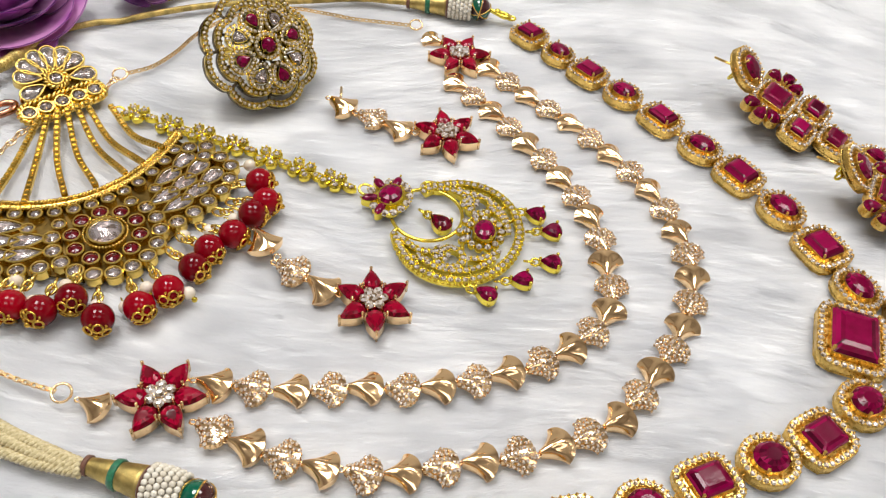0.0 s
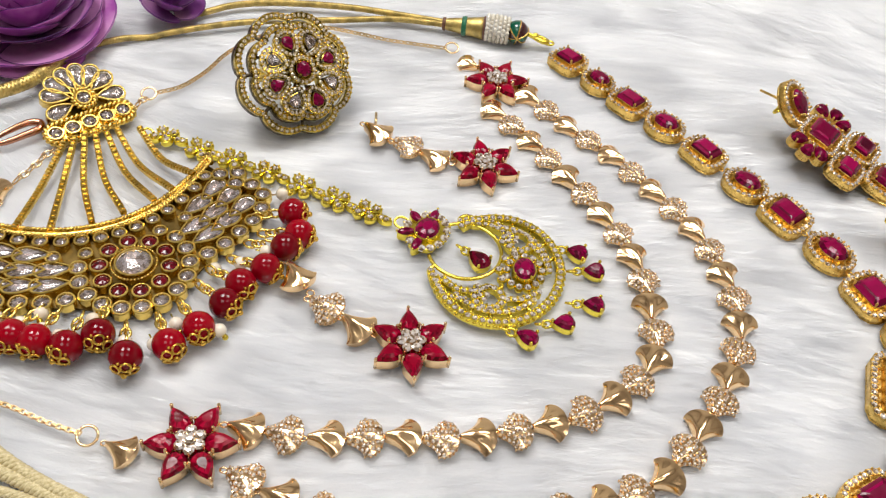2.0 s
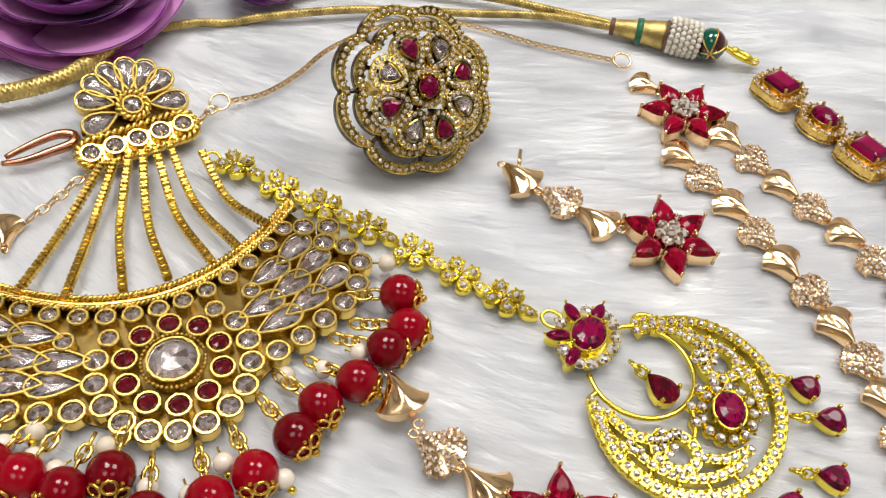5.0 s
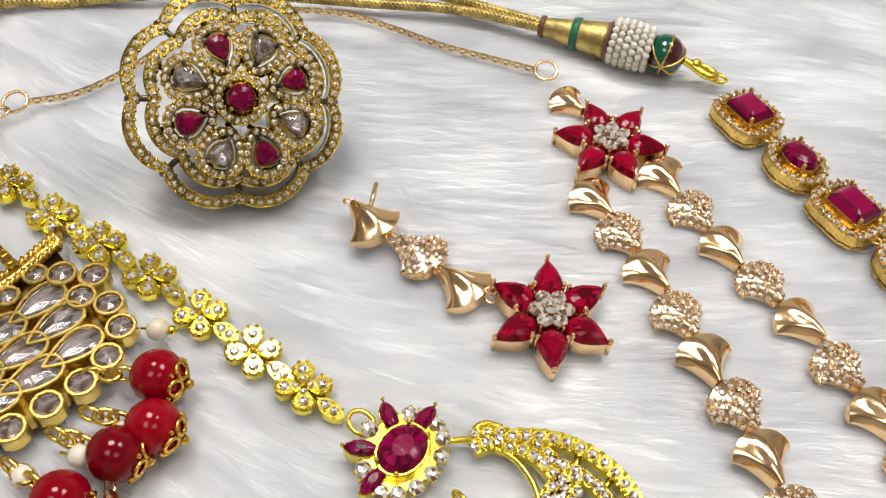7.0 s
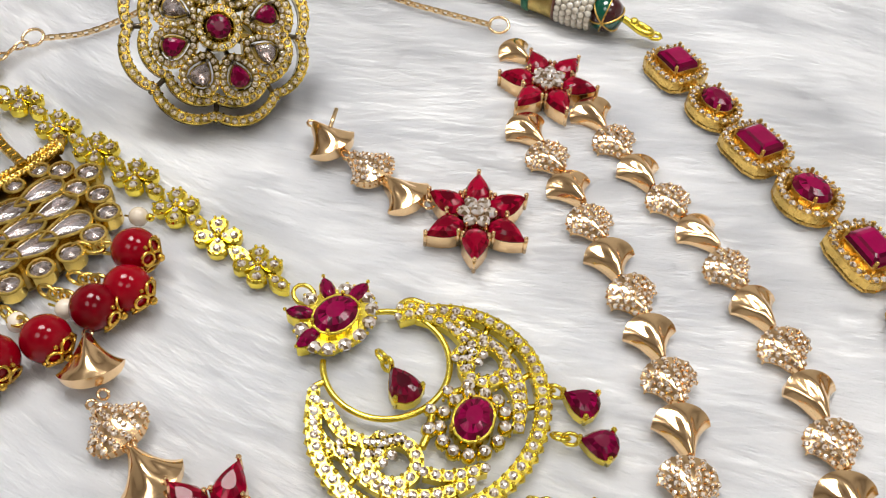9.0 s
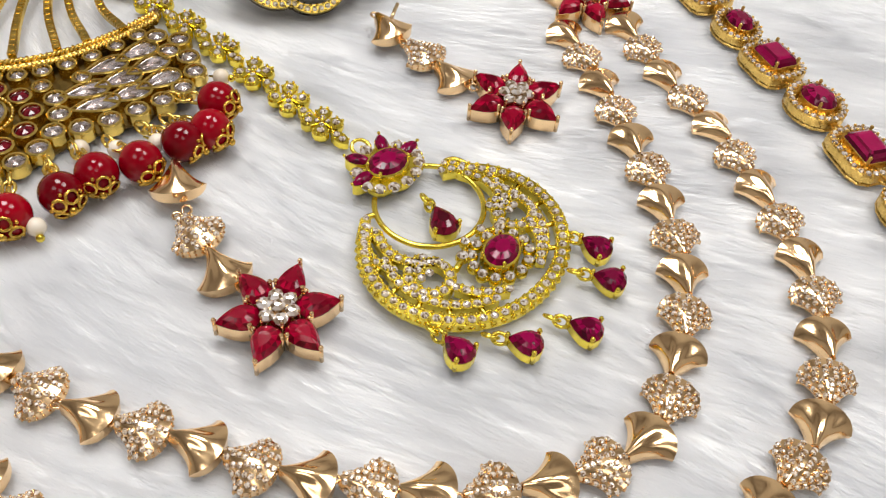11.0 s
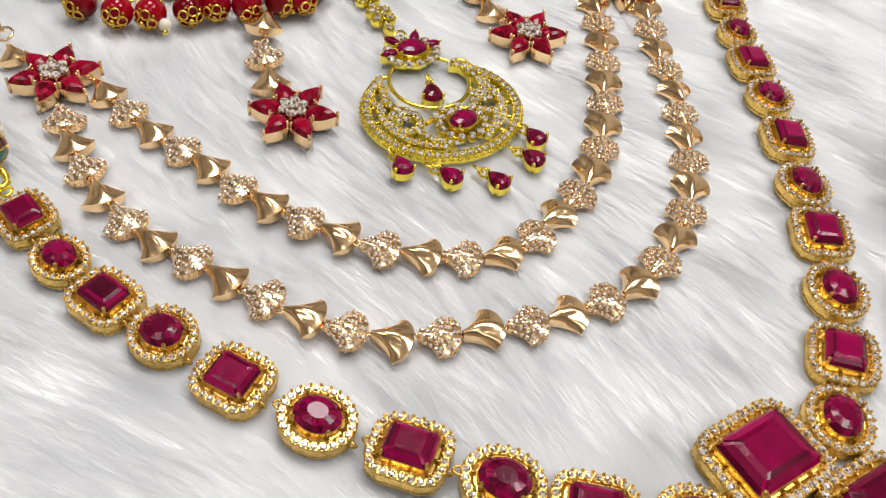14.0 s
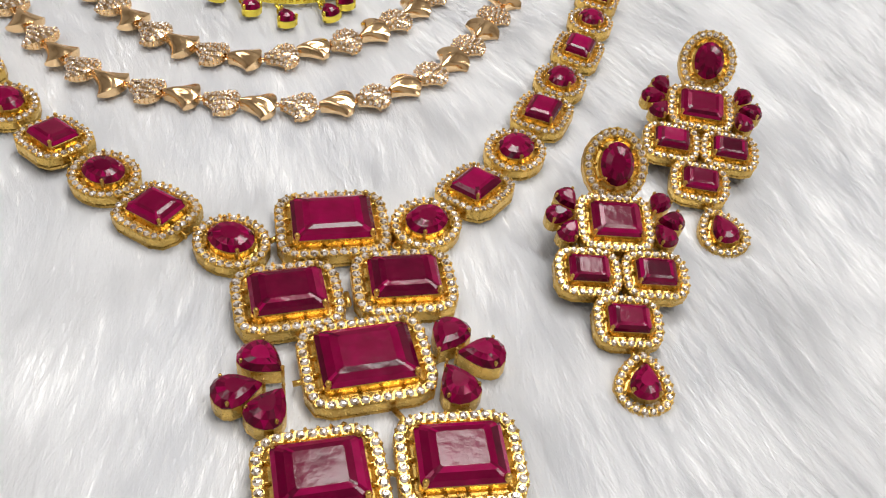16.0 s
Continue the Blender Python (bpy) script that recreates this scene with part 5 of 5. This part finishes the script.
for i, (x, y) in enumerate(BEADS):
    d = Vector((x + 66, y - 156, 0)).normalized()
    ang = math.degrees(math.atan2(d.y, d.x)) + rnd.uniform(-22, 22)
    m = at(x, y, 3.7, ang, 0, rnd.uniform(-5, 25))
    bd = part("red_bead", BEAD, None, jhoomar, "glossy red glass bead", m=m)
    part("bead_cap", CAP, None, bd, "gold filigree bead cap")
    lk = Build()
    p0 = Vector((x, y, 3.6)) - d * 3.6
    for k in range(3):
        q = p0 - d * (0.9 + 2.1 * k) + Vector((0, 0, -0.4 * k))
        s = Vector((-d.y, d.x, 0))
        lk.tube(loop_points(q, d, (s if k % 2 else s * 0.4 + Vector((0, 0, 0.9))), 1.6, 1.05, 10), 0.36, 6, closed=True)
    part("link_loop", lk, KUNDAN_GOLD, jhoomar, "antique gold link loops", m=Matrix())
for x, y in ((-80.4, 124.2), (-76.8, 127.2), (-75.2, 123.0), (-65.4, 126.7), (-62.0, 121.0), (-37.4, 126.5), (-41.8, 144.3), (-36.1, 146.8), (-30.8, 151.2), (-29.7, 171.4), (-26.9, 155.9),
             (-47.2, 127.4), (-50.6, 121.4), (-71.2, 121.6), (-85.6, 125.0), (-89.0, 127.4), (-57.0, 121.4)):
    d = Vector((x + 66, y - 156, 0)).normalized()
    pl = part("pearl", PEARL_MESH, None, jhoomar, "small cream pearl", m=at(x, y, 2.4, math.degrees(math.atan2(d.y, d.x)) + rnd.uniform(-40, 40), 0, rnd.uniform(-10, 25)))
    part("head_pin", PIN, None, pl)


# ---- the cocktail ring ----
normal = Vector((0.45, -0.57, 0.69)).normalized()
right = Vector((0.95, 0.25, 0.05))
right = (right - normal * right.dot(normal)).normalized()
upv = normal.cross(right)
centre = Vector((-0.0290, 0.2070, 0.0170)) - right * 0.0013 - upv * 0.0016
RM = Matrix(((right.x, upv.x, normal.x, centre.x), (right.y, upv.y, normal.y, centre.y), (right.z, upv.z, normal.z, centre.z), (0, 0, 0, 1))) @ Matrix.Scale(0.955, 4)
cocktail = thing("cocktail_ring", at(-29, 207), "large oxidised-gold flower ring with crystals and rubies, propped on fur", "ring")


def scallop(R, lobes=8, depth=0.105, n=96, ph=22.5):
    out = []
    for i in range(n):
        t = 2 * math.pi * i / n
        k = abs(math.cos(lobes / 2 * (t - radians(ph))))
        r = R * (1 - depth + depth * k ** 0.7)
        out.append((r * math.cos(t), r * math.sin(t)))
    return out


def crystal_band(R, width, z0, z1, name):
    g, c = Build(), Gems()
    mid = scallop(R)
    ring_wall(g, scaled(mid, 1 - width / 2 / R), scaled(mid, 1 + width / 2 / R), z0, z1, bevel=0.2)
    pts = spaced(mid, 1.5)
    for i, p in enumerate(pts):
        c.brilliant((p.x, p.y, z1 + 0.1), 0.58, n=8)
        q = (p + pts[(i + 1) % len(pts)]) / 2
        for k in (1 - width * 0.4 / R, 1 + width * 0.4 / R):
            g.dot((q.x * k, q.y * k, z1 + 0.12), 0.4)
    back = Build()
    ring_wall(back, scaled(mid, 1 - width / 2 / R), scaled(mid, 1 + (width / 2 + 0.08) / R), z0 - 1.1, z0 + 0.3, bevel=0.1)
    bnd = part(name, g, RING_GOLD, cocktail, m=RM)
    part("crystal", c, WARM_CRYSTAL, bnd)
    part("dark_edge", back, DARK_METAL, bnd, "blackened metal edge")


crystal_band(17.2, 2.0, -4.0, -2.0, "outer_band")
crystal_band(13.7, 1.9, -1.8, 0.2, "inner_band")
spokes = Build()
for i in range(8):
    a = radians(45 * i)
    spokes.tube([(12.6 * math.cos(a), 12.6 * math.sin(a), -1.0), (16.8 * math.cos(a), 16.8 * math.sin(a), -3.6)], 0.5, 6)
    a = radians(45 * i + 22.5)
    spokes.tube([(3.5 * math.cos(a), 3.5 * math.sin(a), 0.2), (13.2 * math.cos(a), 13.2 * math.sin(a), -1.0)], 0.5, 6)
part("spoke", spokes, DARK_METAL, cocktail, m=RM)


def ring_petal(mat_gem):
    o = pear(4.6, 3.8, 14)
    o = [(-x, y) for x, y in reversed(o)]
    g, c, s = Build(), Gems(), Build()
    ring_wall(g, grow(o, 0.55), grow(o, 2.0), -0.6, 1.6, bevel=0.2)
    ring_wall(g, grow(o, -0.2), grow(o, 0.2), 0.0, 2.0, bevel=0.1)
    cup = len(g.v)
    g.v.extend(lift(grow(o, 0.0), 1.8))
    g.v.append((0, 0, 0.9))
    for i in range(len(o)):
        g.face((cup + i, cup + (i + 1) % len(o), cup + len(o)), 2)
    for p in spaced(grow(o, 1.25), 1.3):
        c.brilliant((p.x, p.y, 1.7), 0.55, n=8)
    for p in spaced(grow(o, 1.9), 1.3):
        g.dot((p.x, p.y, 1.6), 0.36)
    for x, y in ((-2.4, 0), (1.5, 1.8), (1.5, -1.8)):
        prong(g, x, y, 0, 2.7, 0.4, 1)
    facet_cut(s, o, 1.9, 0.9)
    return g.mesh("petal", [RING_GOLD, DARK_METAL, SILVER_FOIL]), c, s.mesh("petal_stone", mat_gem)


RED_PETAL, CLEAR_PETAL = ring_petal(RUBY), ring_petal(FOIL)
for i in range(8):
    a = 22.5 + 45 * i
    g, c, s = RED_PETAL if i % 2 == 0 else CLEAR_PETAL
    pm = RM @ at(0.4 + 8.3 * math.cos(radians(a)), -0.4 + 8.3 * math.sin(radians(a)), 0.9, a, 0, 10)
    pt = part("petal", g, None, cocktail, m=pm)
    part("crystal", c, WARM_CRYSTAL, pt)
    part("petal_stone", s, None, pt, "ruby pear stone" if i % 2 == 0 else "clear pear stone")
o = oval(4.4, 4.4, 14)
g, h = halo_setting(o, 0.6, 1.5, 2.6, 3.6, [(1.75, 1.75), (-1.75, 1.75), (-1.75, -1.75), (1.75, -1.75)], 1.25, True)
s = Build()
facet_cut(s, o, 3.5, 0.9)
hb = part("centre_setting", g, RING_GOLD, cocktail, m=RM @ at(0, 0, 1.2))
part("crystal", h, WARM_CRYSTAL, hb)
part("ruby", s, RUBY, hb, "round ruby-red stone")
shank = Build()
shank.tube([(9.2 * math.cos(q), 1.5, -11.5 + 9.2 * math.sin(q)) for q in (2 * math.pi * k / 32 for k in range(32))], 1.1, 8, closed=True)
part("shank", shank, RING_GOLD, cocktail, "plain gold finger band", m=RM)


# ---- the silk roses ----
def petal_sheet(reach, rise, half_turn, curl, seed, nu=14, nv=10):
    """A petal that hugs the bowl of the bloom: it rises from the middle out to its reach and ends in a rolled lip with a thin dark rim."""
    q = random.Random(seed)
    ph, amp = q.uniform(0, 6), q.uniform(0.02, 0.045)
    b = Build()
    rows = []
    for j in range(nv + 1):
        v = j / nv
        row = []
        for i in range(nu + 1):
            u = -1 + 2 * i / nu
            w = v * (1 - 0.36 * abs(u) ** 3.2)
            a = u * half_turn * (0.45 + 0.55 * math.sin(math.pi / 2 * min(1, v * 1.5)))
            wave = amp * math.sin(3.2 * u + ph) * w * w
            r = reach * (0.12 + 0.88 * math.sin(w * math.pi / 2) ** 0.85 + curl * w ** 4 + 0.05 * u + wave)
            z = rise * (w ** 1.5) - curl * reach * 0.45 * w ** 6 + wave * reach * 0.8
            row.append(Vector((r * math.cos(a), r * math.sin(a), z)))
        rows.append(row)
    n = nu + 1
    for off, flip in ((0.0, False), (0.3, True)):
        base = len(b.v)
        for r in rows:
            b.v.extend([p + Vector((p.x, p.y, 0)).normalized() * off - Vector((0, 0, off * 0.6)) for p in r])
        for j in range(nv):
            for i in range(nu):
                f = (base + j * n + i, base + j * n + i + 1, base + (j + 1) * n + i + 1, base + (j + 1) * n + i)
                b.face(tuple(reversed(f)) if flip else f, 0, True)
    rimline = [rows[j][0] for j in range(3, nv + 1)] + [rows[nv][i] for i in range(1, nu + 1)] + [rows[j][nu] for j in range(nv - 1, 2, -1)]
    b.tube(rimline, 0.1, 4, mi=1)
    return b


def silk_rose(x, y, z, tilt, turn, size, rings, mats, label):
    rose = thing("silk_rose", at(x, y, 0), label, "flower", "silk roses")
    core = at(x, y, z, turn, tilt)
    for k, (count, reach, rise, half_turn, curl) in enumerate(rings):
        for i in range(count):
            a = 360 * i / count + k * 37
            pm = core @ at(0, 0, 0, a + rnd.uniform(-8, 8), rnd.uniform(-3, 3), rnd.uniform(-3, 3))
            part("petal", petal_sheet(reach * size * rnd.uniform(0.95, 1.04), rise * size * rnd.uniform(0.94, 1.05), radians(half_turn), curl, k * 50 + i), mats, rose, m=pm)
    base = Build()
    base.ball((0, 0, 0), 4 * size, 10, 6, squash=0.6)
    part("calyx", base, mats[0], rose, m=core)


silk_rose(-114.5, 233, 5.0, 12, 25, 0.84, [(2, 2.6, 19, 105, -0.1), (3, 5.4, 20, 80, 0.0), (3, 8.8, 20.5, 78, 0.05), (4, 12.6, 20, 66, 0.1), (4, 17, 17.5, 66, 0.14),
                                         (5, 21.5, 14, 54, 0.16), (5, 25.5, 9, 54, 0.14), (6, 28.5, 4, 46, 0.1)], [PETAL, PETAL_EDGE], "large purple silk rose with dark petal edges on fur")
silk_rose(-76.5, 250, 4.0, 26, 62, 0.72, [(2, 2.6, 15, 105, -0.1), (3, 5.5, 15, 75, 0.05), (3, 9, 12, 66, 0.15), (4, 12.5, 6, 50, 0.12)], [PETAL_DARK, PETAL_EDGE],
          "small violet silk rose behind the gold cord")
